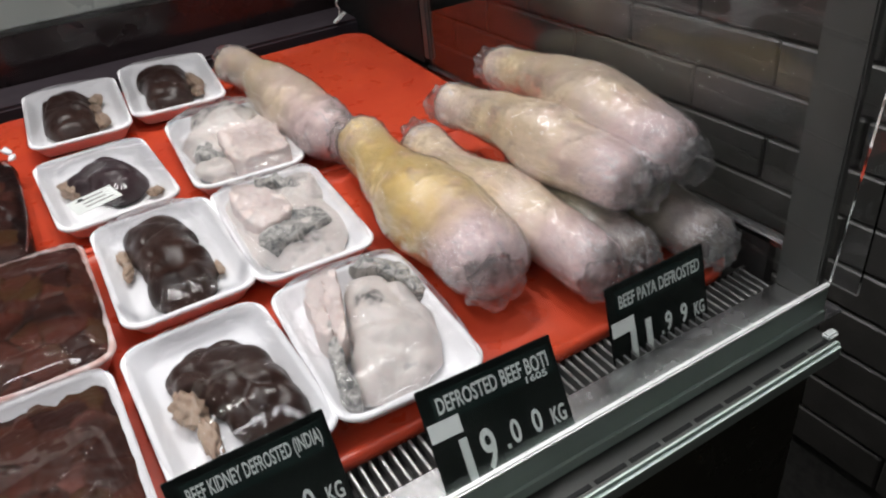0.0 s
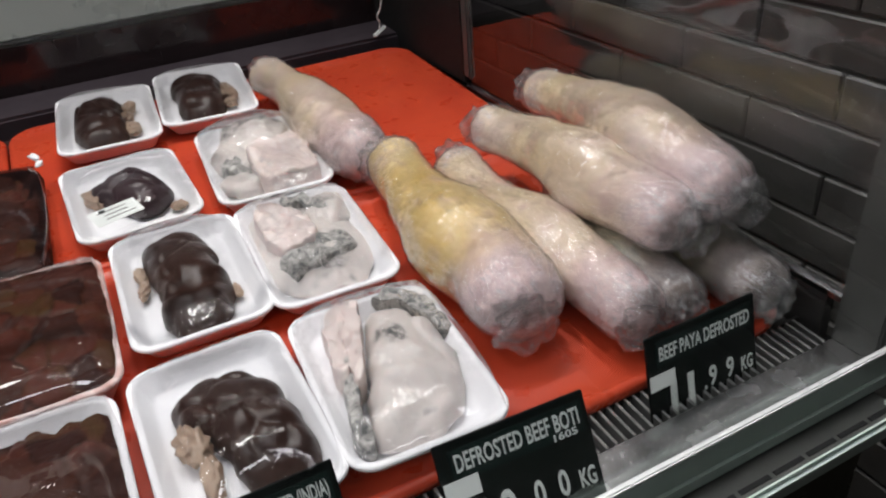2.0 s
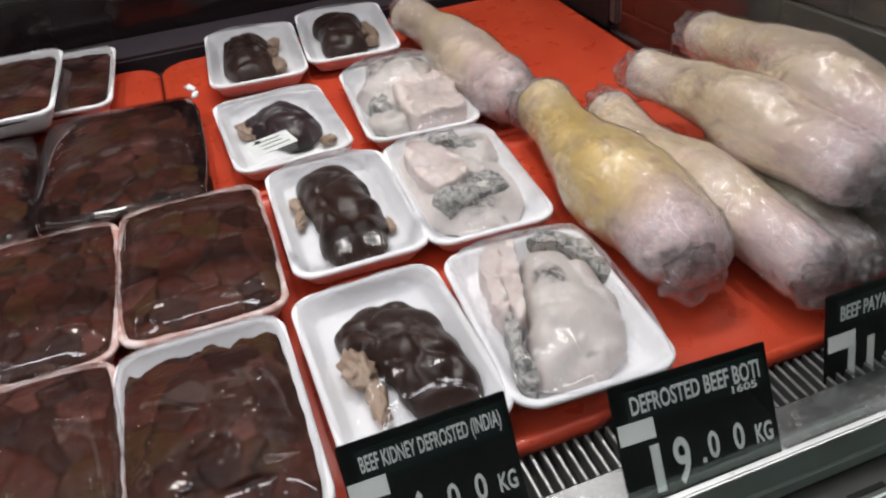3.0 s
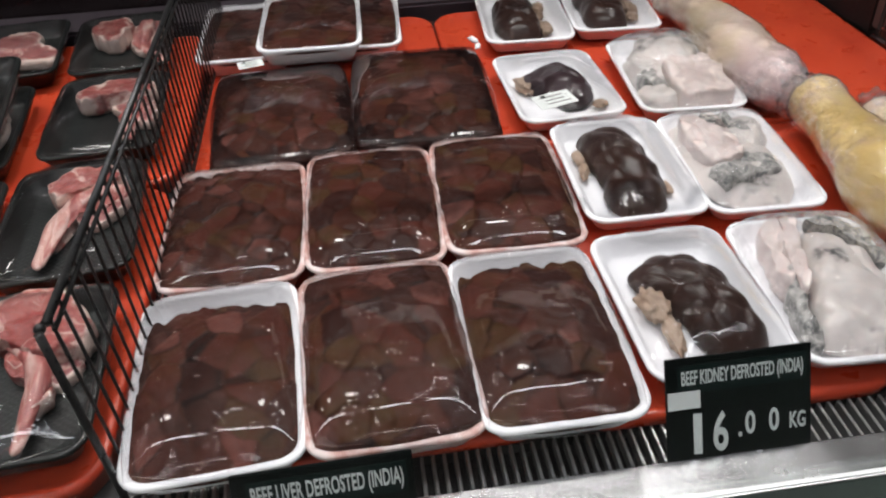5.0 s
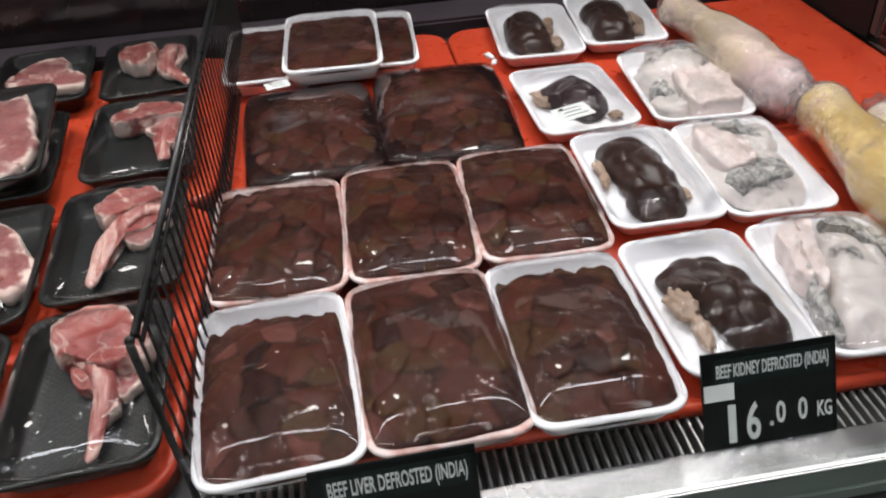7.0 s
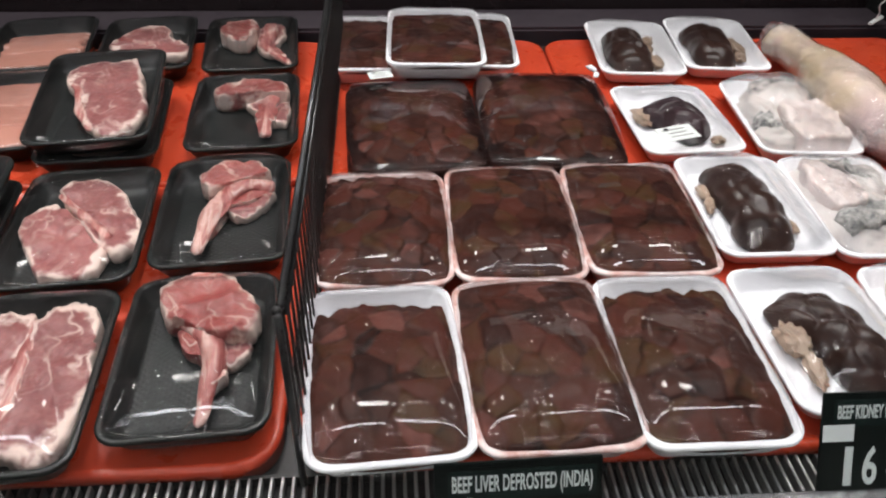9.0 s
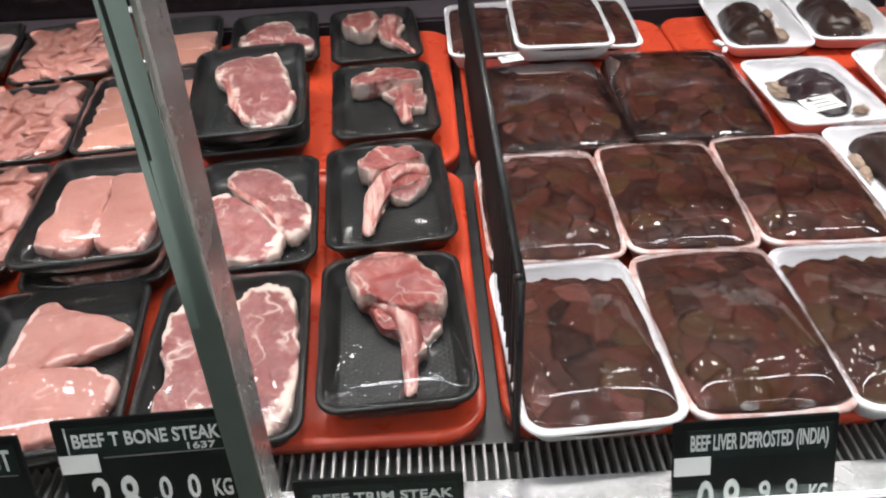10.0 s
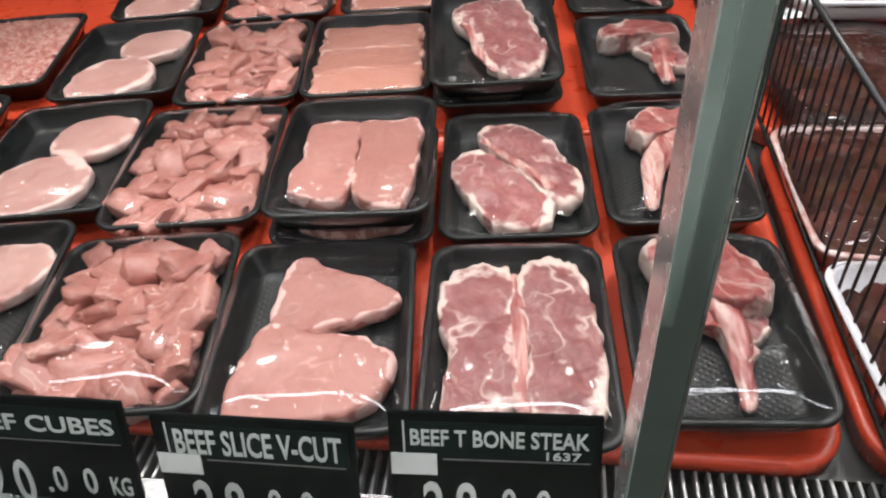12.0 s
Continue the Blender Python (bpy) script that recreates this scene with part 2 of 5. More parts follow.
def meat(name, lean_a, lean_b, fat, rim_at=0.8, vein=0.03, rough=0.34, vein_scale=26, sss=0.05):
    n = Nodes(name)
    c = n.shifted()
    lean = n.mix(n.ramp(n.noise(16, 6, 0.62, c, 0.8), (0.32, 0.0), (0.68, 1.0)), lean_a, lean_b)
    lean = n.mix(n.math("MULTIPLY", n.random(), 0.5), lean, tuple(v * 0.72 for v in lean_a))
    lean = n.mix(n.ramp(n.noise(38, 5, 0.6, c, 1.0), (0.55, 0.0), (0.75, 0.55)), lean, tuple(v * 0.62 for v in lean_a))
    grain = n.noise(170, 3, coord=c)
    lean = n.mix(n.ramp(grain, (0.5, 0.0), (0.8, 0.12)), lean, fat)
    v = n.math("ABSOLUTE", n.math("SUBTRACT", n.noise(vein_scale, 2, 0.4, c, 0.6), 0.5))
    veins = n.math("MULTIPLY", n.ramp(v, (0.0, 1.0), (max(vein, 0.001), 0.0)), n.ramp(n.noise(17, 3, coord=c), (0.42, 0.0), (0.6, 1.0)))
    edge = n.math("ADD", n.attr("rim"), n.math("MULTIPLY", n.math("SUBTRACT", n.noise(30, 5, coord=c), 0.50), 0.95))
    rim = n.ramp(edge, (rim_at, 0.0), (min(rim_at + 0.10, 1.0), 1.0))
    thin = n.math("ABSOLUTE", n.math("SUBTRACT", n.noise(vein_scale * 2.3, 3, 0.5, c, 1.2), 0.5))
    thin = n.math("MULTIPLY", n.ramp(thin, (0.0, 0.32), (max(vein * 0.6, 0.001), 0.0)), n.ramp(n.noise(23, 3, coord=c), (0.46, 0.0), (0.62, 1.0)))
    cover = n.math("MAXIMUM", n.math("MAXIMUM", n.math("MULTIPLY", veins, 0.70), thin), rim)
    n.bump(n.math("ADD", grain, n.math("MULTIPLY", n.noise(45, 5, 0.6, c, 0.5), 2.2)), 0.0015)
    return n.done(n.mix(cover, lean, fat), rough, spec=0.5, sss=sss)


steak_meat = meat("red_steak_meat", (0.29, 0.052, 0.046), (0.42, 0.115, 0.098), (0.80, 0.62, 0.54), 0.89, 0.036)
tbone_meat = meat("dark_pink_steak_meat", (0.26, 0.074, 0.073), (0.40, 0.145, 0.134), (0.81, 0.63, 0.55), 0.85, 0.036)
slice_meat = meat("pink_slice_meat", (0.46, 0.189, 0.153), (0.55, 0.254, 0.207), (0.80, 0.508, 0.454), 0.97, 0.008)
strip_meat = meat("tan_pink_strip_meat", (0.48, 0.211, 0.157), (0.57, 0.281, 0.216), (0.74, 0.454, 0.389), 0.99, 0.006)
cube_meat = meat("pink_cube_meat", (0.46, 0.173, 0.140), (0.61, 0.302, 0.248), (0.82, 0.594, 0.508), 0.99, 0.02, rough=0.24, vein_scale=40)
pale_meat = meat("pale_medallion_meat", (0.58, 0.30, 0.26), (0.70, 0.42, 0.36), (0.86, 0.62, 0.55), 0.86, 0.006)
_m = Nodes("bone_and_fat")
_c = _m.shifted()
_st = _m.noise(60, 4, coord=_m.stretch(1.0, 0.25, 1.0), dist=0.6)
_m.bump(_m.math("ADD", _st, _m.noise(120, 3, coord=_c)), 0.0022)
bone_meat = _m.done(_m.ramp(_st, (0.34, (0.28, 0.060, 0.055)), (0.46, (0.46, 0.170, 0.150)), (0.55, (0.70, 0.48, 0.42)), (0.66, (0.44, 0.140, 0.125))), 0.33, sss=0.1)

_m = Nodes("minced_meat")
_c = _m.shifted()
_v = _m.voronoi(150, coord=_c)
_m.bump(_v.outputs["Distance"], 0.004)
minced = _m.done(_m.mix(_m.ramp(_v.outputs["Color"], (0.35, 0.0), (0.75, 1.0)), (0.52, 0.19, 0.15), (0.72, 0.42, 0.35)), 0.35)

_l = Nodes("raw_liver")
_c = _l.shifted()
_kind = _l.math("ADD", _l.attr("piece"), _l.math("MULTIPLY", _l.math("SUBTRACT", _l.noise(20, 2, coord=_c), 0.5), 0.5))
_cells = _l.ramp(_kind, (0.05, (0.0210, 0.0093, 0.0079)), (0.22, (0.0479, 0.0174, 0.0111)), (0.40, (0.0842, 0.0223, 0.0149)), (0.56, (0.0632, 0.0366, 0.0124)), (0.70, (0.0938, 0.0258, 0.0174)), (0.84, (0.0325, 0.0165, 0.0128)), (0.97, (0.1627, 0.0589, 0.0462)))
_liv = _l.mix(_l.ramp(_l.noise(70, 4, coord=_c), (0.30, 0.20), (0.75, 0.60)), _cells, (0.050, 0.0150, 0.0105))
# shade in the gaps between pieces, painted near-black into the colour
_seam_shade = _l.math("MULTIPLY", _l.ramp(_l.attr("seam"), (0.02, 0.85), (0.15, 0.0)), _l.ramp(_l.noise(26, 3, coord=_c), (0.36, 0.0), (0.56, 1.0)))
_pale = _l.ramp(_l.noise(30, 3, coord=_c, dist=1.2), (0.71, 0.0), (0.77, 0.55))
_l.bump(_l.math("ADD", _l.noise(90, 4, coord=_c, dist=0.6), _l.math("MULTIPLY", _l.noise(30, 2, coord=_c), 0.8)), 0.0016)
liver_meat = _l.done(_l.mix(_seam_shade, _l.mix(_pale, _liv, (0.13, 0.050, 0.042)), (0.005, 0.002, 0.002)), 0.36, spec=0.07)

_k = Nodes("dark_kidney")
_c = _k.shifted()
_k.bump(_k.noise(60, 4, coord=_c), 0.0014)
kidney_meat = _k.done(_k.mix(_k.ramp(_k.noise(24, 4, coord=_c), (0.3, 0.0), (0.75, 1.0)), (0.020, 0.0085, 0.0060), (0.042, 0.0175, 0.0115)), 0.34, spec=0.28)
_k = Nodes("purple_black_kidney")
_c = _k.shifted()
_k.bump(_k.noise(60, 4, coord=_c), 0.0014)
purple_kidney = _k.done(_k.mix(_k.noise(24, 4, coord=_c), (0.016, 0.008, 0.011), (0.042, 0.018, 0.022)), 0.34, spec=0.4)
fat_bit = meat("pale_fat", (0.34, 0.235, 0.165), (0.50, 0.375, 0.28), (0.34, 0.20, 0.14), 0.99, 0.02)

_k = Nodes("grey_white_tripe")
_c = _k.shifted()
_sp = _k.ramp(_k.noise(15, 3, coord=_c), (0.61, 0.0), (0.70, 1.0))
_dots = _k.ramp(_k.voronoi(230, coord=_c).outputs["Distance"], (0.25, 0.25), (0.6, 1.0))
_k.bump(_k.math("ADD", _k.math("MULTIPLY", _k.noise(150, 4, coord=_c), 0.25), _k.noise(34, 3, coord=_c, dist=1.5)), 0.0024)
tripe_meat = _k.done(_k.mix(_k.math("MULTIPLY", _sp, _dots), _k.mix(_k.noise(26, 4, coord=_c), (0.55, 0.505, 0.475), (0.72, 0.665, 0.63)), (0.085, 0.088, 0.088)), 0.4, sss=0.08)
_k = Nodes("pale_pink_tripe")
_k.bump(_k.noise(120, 4), 0.001)
pale_tripe = _k.done(_k.mix(_k.ramp(_k.noise(30, 4), (0.3, 0.0), (0.7, 1.0)), (0.60, 0.51, 0.48), (0.72, 0.63, 0.60)), 0.45, sss=0.08)
_k = Nodes("dark_speckled_tripe")
_c = _k.shifted()
_d = _k.noise(110, 4, 0.7, _c, 0.8)
_k.bump(_d, 0.0007)
dark_tripe = _k.done(_k.mix(_k.ramp(_d, (0.38, 0.0), (0.60, 0.95)), (0.10, 0.105, 0.105), (0.52, 0.50, 0.47)), 0.42)


def foot_skin(name, pale, warm, hoof, dark):
    n = Nodes(name)
    c = n.shifted()
    body = n.mix(n.ramp(n.noise(8, 3, coord=c), (0.34, 0.0), (0.66, 1.0)), pale, warm)
    body = n.mix(n.ramp(n.noise(24, 5, coord=c), (0.52, 0.0), (0.68, 0.6)), body, (0.58, 0.40, 0.38))
    body = n.mix(n.ramp(n.noise(33, 4, coord=c, dist=0.7), (0.61, 0.0), (0.73, 0.42)), body, (0.24, 0.20, 0.19))
    toe = n.math("ADD", n.attr("along"), n.math("MULTIPLY", n.math("SUBTRACT", n.noise(18, 3, coord=c), 0.5), 0.25))
    body = n.mix(n.ramp(toe, (0.70, 0.0), (0.88, 0.9)), body, hoof)
    split = n.math("MULTIPLY", n.ramp(toe, (0.88, 0.0), (0.97, 1.0)), n.ramp(n.noise(30, 4, coord=c), (0.46, 0.0), (0.60, 0.8)))
    body = n.mix(split, body, dark)
    bone_end = n.math("MULTIPLY", n.ramp(n.attr("along"), (0.02, 1.0), (0.11, 0.0)), n.ramp(n.noise(40, 4, coord=c), (0.38, 0.15), (0.6, 0.8)))
    n.bump(n.noise(60, 5, 0.6, c, 0.6), 0.0026)
    return n.done(n.mix(bone_end, body, (0.30, 0.22, 0.20)), 0.42, sss=0.05)


foot_yellow = foot_skin("yellow_hoof_skin", (0.77, 0.62, 0.38), (0.75, 0.53, 0.17), (0.67, 0.51, 0.53), (0.14, 0.11, 0.11))
foot_pale = foot_skin("pale_hoof_skin", (0.73, 0.60, 0.52), (0.72, 0.58, 0.37), (0.67, 0.51, 0.51), (0.13, 0.105, 0.10))
# roughly a third as bright as the pale skin, for two bottom feet
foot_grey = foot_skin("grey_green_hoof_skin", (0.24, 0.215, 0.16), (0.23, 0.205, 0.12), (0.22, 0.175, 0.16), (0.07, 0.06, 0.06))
# ---- mesh helpers ----
SLOPE = 3.55  # degrees by which the deck rises to the back
GRADE = math.tan(radians(SLOPE))
RED_TOP = 0.870  # top of the red trays at y = 0


def deck(x, y, h=0.0, rot=0.0, tilt=0.0):
    """A pose on the sloping red trays."""
    return pose(x, y, RED_TOP + GRADE * y + h, SLOPE + tilt) @ pose(0, 0, 0, 0, 0, rot)


def thing(name, m, label, category, group=""):
    ob = new(name)
    ob.empty_display_size = 0.05
    ob.matrix_world = m
    return tagged(ob, label, category, group)


def mesh_of(name, verts, faces, material, smooth=True, attrs=None):
    me = bpy.data.meshes.new(name)
    me.from_pydata([tuple(v) for v in verts], [], faces)
    me.materials.append(material)
    if smooth:
        me.polygons.foreach_set("use_smooth", [True] * len(me.polygons))
    for key, values in (attrs or {}).items():
        me.attributes.new(key, "FLOAT", "POINT").data.foreach_set("value", values)
    me.update()
    return me


def part(name, data, material=None, parent=None, label="", at=None, smooth=False):
    """Links a bmesh or a mesh as one object under its thing."""
    if isinstance(data, bmesh.types.BMesh):
        bm, data = data, bpy.data.meshes.new(name)
        bm.to_mesh(data)
        bm.free()
        data.materials.append(material)
        if smooth:
            data.polygons.foreach_set("use_smooth", [True] * len(data.polygons))
    ob = new(name, data)
    ob.parent = parent
    if at is not None:
        ob.matrix_basis = at
    if label:
        ob["label"] = label
    return ob


def box(sx, sy, sz, bevel=0.0, at=(0, 0, 0), bm=None, segments=2):
    bm = bm or bmesh.new()
    made = bmesh.ops.create_cube(bm, size=1, matrix=Matrix.Translation(at) @ Matrix.Diagonal((sx, sy, sz, 1)))
    if bevel:
        edges = {e for v in made["verts"] for e in v.link_edges}
        bmesh.ops.bevel(bm, geom=list(edges), offset=bevel, segments=segments, affect="EDGES")
    return bm


def structure(name, bm, material, label, category=""):
    ob = part(name, bm, material, None)
    return tagged(ob, label, category or name.split("_")[0], kind="structure")


def rounded(w, l, r, n=6):
    """A closed rounded rectangle round the origin, counterclockwise."""
    pts = []
    for cx, cy, a0 in ((1, 1, 0), (-1, 1, 90), (-1, -1, 180), (1, -1, 270)):
        for k in range(n + 1):
            a = radians(a0 + 90 * k / n)
            pts.append((cx * (w / 2 - r) + r * math.cos(a), cy * (l / 2 - r) + r * math.sin(a)))
    return pts


def loft(rings, cap_first=True, cap_last=True):
    """Verts and faces of a skin over rings of equal length."""
    n = len(rings[0])
    verts = [v for ring in rings for v in ring]
    faces = [(a * n + k, a * n + (k + 1) % n, (a + 1) * n + (k + 1) % n, (a + 1) * n + k) for a in range(len(rings) - 1) for k in range(n)]
    if cap_first:
        faces.append(tuple(reversed(range(n))))
    if cap_last:
        faces.append(tuple(range((len(rings) - 1) * n, len(rings) * n)))
    return verts, faces


def wob(x, y, z, scale, amp):
    return amp * noise.noise(Vector((x * scale, y * scale, z * scale)))


# ---- foam packs ----
def foam_tray(root, w, l, d, material, label):
    prof = [(0.020, 0.0), (0.016, 0.001), (0.004, d * 0.75), (0.0015, d - 0.006), (0.0, d - 0.004), (0.0, d - 0.001), (0.002, d),
            (0.0055, d), (0.008, d - 0.002), (0.017, 0.009), (0.022, 0.006), (0.035, 0.0055)]
    seed = len(scene.objects) * 0.37
    rings = []
    for inset, z in prof:
        r = max(0.026 - inset * 0.6, 0.008)
        rings.append([(x + wob(x, y, seed, 14, 0.0015), y + wob(y, x, seed + 3, 14, 0.0015), z + wob(x, y, seed + 9, 11, 0.0014) * (z / d))
                      for x, y in rounded(w - 2 * inset, l - 2 * inset, r)])
    v, f = loft(rings)
    return part("foam_tray", mesh_of("foam_tray", v, f, material), parent=root, label=label)


def film_sheet(root, w, l, d, height, material=None, nx=26, ny=36):
    """The film over a pack: over the rim, bulging where height(x, y) says so, tucked down the sides."""
    seed = random.random() * 40
    verts, faces = [], []
    # three outer rows round the film over the rim and down the side: (outward, fall)
    fold = [(0.0016, 0.0008), (0.0032, 0.0030), (0.0040, 0.5 * d)]
    m = len(fold)
    us = [(-1.0, m - k) for k in range(m)] + [(2 * i / nx - 1, 0) for i in range(nx + 1)] + [(1.0, k + 1) for k in range(m)]
    vs = [(-1.0, m - k) for k in range(m)] + [(2 * j / ny - 1, 0) for j in range(ny + 1)] + [(1.0, k + 1) for k in range(m)]
    for v, fv in vs:
        for u, fu in us:
            # squircle mapping keeps the sheet's corners round
            k = 1 - 0.10 * (u * u * v * v)
            x, y = u * (w / 2 - 0.0028) * k, v * (l / 2 - 0.0028) * k
            z = d + 0.0012 + max(height(x, y), 0.0) + wob(x, y, seed, 18, 0.0008) + wob(x, y, seed + 7, 60, 0.00015)
            f = max(fu, fv)
            if f:
                out, fall = fold[f - 1]
                x += math.copysign(out, u) * (fu > 0)
                y += math.copysign(out, v) * (fv > 0)
                z -= fall
            verts.append((x, y, z))
    nu = len(us)
    for j in range(len(vs) - 1):
        for i in range(nu - 1):
            a = j * nu + i
            faces.append((a, a + 1, a + nu + 1, a + nu))
    ob = part("film", mesh_of("film", verts, faces, material or film_tight), parent=root, label="clear shiny cling film")
    ob.visible_shadow = False
    return ob


def pack(name, label, category, group, x, y, rot, w, l, d=0.032, foam=None, h=0.0, tilt=0.0, tray_label=""):
    root = thing(name, deck(x, y, h, rot, tilt), label, category, group)
    foam_tray(root, w, l, d, foam or black_foam, tray_label)
    return root


def heap(root, name, w, l, d, bulge, lump, scale, material, label="", back_gap=0.0, nx=72, ny=104, rim=0.0085, full=False):
    """A filling that covers a whole tray: a domed bed of flat pieces, each at its own height and tilt."""
    seed = random.random() * 30
    lw, ll = w - rim, l - rim - back_gap
    verts, faces, kinds, seams = [], [], [], []
    for j in range(ny + 1):
        for i in range(nx + 1):
            u, v = 2 * i / nx - 1, 2 * j / ny - 1
            k = 1 - 0.085 * (u * u * v * v)
            x, y = u * lw / 2 * k, v * ll / 2 * k - back_gap / 2 - (0.0025 if back_gap else 0.0)
            if back_gap:
                y += (wob(x, 0, seed, 60, 0.012) + wob(x, 0, seed, 150, 0.004)) * max(v, 0) ** 2
            x += wob(y, x, seed + 4, 70, 0.0016)
            dome_z = bulge * (1 - abs(u) ** 3) * (1 - abs(v) ** 3)
            wx, wy = x + wob(x, y, seed, 40, 0.006), y + wob(y, x, seed, 40, 0.006)
            near, places = noise.voronoi(Vector((wx * scale + seed, wy * scale * 0.8, seed)))
            c = places[0]
            r1, r2, r3 = (noise.cell(c * 7.3 + Vector((o, 0, 0))) for o in (1.5, 11.5, 23.5))
            piece = lump * (r1 * 0.8 + (wx * scale + seed - c.x) * r2 * 0.9 + (wy * scale * 0.8 - c.y) * r3 * 0.9 + min(near[1] - near[0], 0.25) * 1.4 - 0.7)
            edge = max(abs(u), abs(v))
            z = d - 0.002 + dome_z + piece * min(1, (1 - edge) * 9) + wob(x, y, seed, 90, lump * 0.35)
            if full:
                z += 0.0032
            if edge > 0.97:
                z -= (edge - 0.97) / 0.03 * (0.003 if full else 0.008)
            verts.append((x, y, z))
            kinds.append(abs(r1 * 3.7 + r2 * 2.3) % 1.0)
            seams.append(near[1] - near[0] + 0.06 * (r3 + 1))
    for j in range(ny):
        for i in range(nx):
            a = j * (nx + 1) + i
            faces.append((a, a + 1, a + nx + 2, a + nx + 1))
    return part(name, mesh_of(name, verts, faces, material, attrs={"piece": kinds, "seam": seams}), parent=root, label=label)


def spline(points, n):
    """A smooth closed line through a few corner points."""
    m, out = len(points), []
    for k in range(n):
        s = k * m / n
        i, f = int(s) % m, s - int(s)
        p = [Vector(points[(i + o) % m]) for o in (-1, 0, 1, 2)]
        out.append(0.5 * (2 * p[1] + (p[2] - p[0]) * f + (2 * p[0] - 5 * p[1] + 4 * p[2] - p[3]) * f * f + (3 * p[1] - p[0] - 3 * p[2] + p[3]) * f ** 3))
    return out


def slab(root, name, outline, thick, z0, material, label="", lump=0.002, ragged=0.0, n=72):
    """A cut of meat with a soft edge: outline in metres, star-shaped round its middle."""
    seed = random.random() * 50
    line = spline(outline, n)
    mid = sum(line, Vector((0, 0))) / n
    prof = [(0.55, 0.0), (0.95, 0.0), (1.0, 0.2), (1.01, 0.5), (1.0, 0.82), (0.975, 0.95), (0.93, 1.0)] + [(s, 1.0) for s in (0.86, 0.79, 0.71, 0.63, 0.54, 0.45, 0.35, 0.25, 0.15, 0.05)]
    rings, rim = [], []
    for s, hgt in prof:
        ring = []
        for p in line:
            q = mid + (p - mid) * s
            q = q + (Vector((wob(q.x, q.y, seed, 55, 0.0045), wob(q.y, q.x, seed + 2, 55, 0.0045))) + Vector((wob(q.x, q.y, seed, 160, 0.0016), wob(q.y, q.x, seed + 2, 160, 0.0016)))) * (s > 0.4)
            if ragged and s > 0.6:
                # torn fat edge: uneven lobes that fade out inwards
                q = q + (p - mid).normalized() * ragged * (s - 0.6) / 0.4 * (abs(wob(q.x, q.y, seed + 11, 75, 0.010)) + wob(q.x, q.y, seed + 17, 190, 0.003) - 0.002)
            z = z0 + hgt * (thick + wob(q.x, q.y, seed + 5, 36, lump) + wob(q.x, q.y, seed + 8, 90, lump * 0.4) + ragged * wob(q.x, q.y, seed + 13, 140, 0.0022))
            ring.append((q.x, q.y, z))
            rim.append(s if hgt > 0.2 else 1.0)
        rings.append(ring)
    v, f = loft(rings)
    return part(name, mesh_of(name, v, f, material, attrs={"rim": rim}), parent=root, label=label)


def tube(root, name, path, radii, material, label="", sides=20, n=36, bump=0.0, flat=1.0, attr=False, grow=0.0, seed=None):
    """A bent, uneven rod along a few points."""
    seed = random.random() * 50 if seed is None else seed
    m = len(path) - 1
    rings, along, tip, turn = [], [], [], []
    for a in range(n + 1):
        s = a / n * m
        i, f = min(int(s), m - 1), s - min(int(s), m - 1)
        p = [Vector(path[min(max(i + o, 0), m)]) for o in (-1, 0, 1, 2)]
        c = 0.5 * (2 * p[1] + (p[2] - p[0]) * f + (2 * p[0] - 5 * p[1] + 4 * p[2] - p[3]) * f * f + (3 * p[1] - p[0] - 3 * p[2] + p[3]) * f ** 3)
        t = (0.5 * ((p[2] - p[0]) + 2 * (2 * p[0] - 5 * p[1] + 4 * p[2] - p[3]) * f + 3 * (3 * p[1] - p[0] - 3 * p[2] + p[3]) * f * f)).normalized()
        side = t.cross(Vector((0, 0, 1))).normalized()
        up = side.cross(t)
        e = a / n
        r = (radii[i] * (1 - f) + radii[i + 1] * f) * (1 - (1 - min(1, min(e, 1 - e) * 14)) ** 2 * 0.75) + grow
        ring = []
        for k in range(sides):
            g = 2 * math.pi * k / sides
            o = side * math.cos(g) + up * math.sin(g) * flat
            rr = (r - grow) * (1 + bump * (noise.noise(c * 13 + o * 1.0 + Vector((seed, 0, 0))) + (0.4 if bump > 0.3 else 0.22) * noise.noise(c * (60 if bump > 0.3 else 32) + o * 2.2 + Vector((0, seed, 0))))) + grow
            if grow:
                rr += 0.0045 * max(0, 1 - min(e, 1 - e) * 9) * abs(noise.noise(c * 70 + o * 4)) + 0.0012 * abs(noise.noise(c * 34 + o * 3.6 + Vector((7, 0, seed))))
                # pulled wrinkles: thin ridges wound round the roll, thickest near its ends and in patches
                loose = min(1.1, max(0.34, 1.1 - min(e, 1 - e) * 5) + max(0.0, noise.noise(c * 16 + o * 1.2 + Vector((seed, 3, 1)))) * 1.3)
                for twist, freq, high in ((2.6, 9.0, 0.0016), (-3.4, 13.0, 0.0013), (0.6, 24.0, 0.0008)):
                    a2 = g + twist * e
                    fold = 1 - 2.6 * abs(noise.noise(Vector((math.cos(a2) * 2.4, math.sin(a2) * 2.4 + seed, e * freq))))
                    rr += high * loose * max(fold, 0.0) ** 3
            ring.append(tuple(c + o * rr))
            along.append(e)
            turn.append(abs(2 * k / sides - 1))
            tip.append(1 - min(1, min(e, 1 - e) * 5.5))
        rings.append(ring)
    v, f = loft(rings)
    f = [tuple(reversed(q)) for q in f]
    return part(name, mesh_of(name, v, f, material, attrs={"along": along, "tip": tip, "turn": turn, "rim": [0.0] * len(v)}), parent=root, label=label)


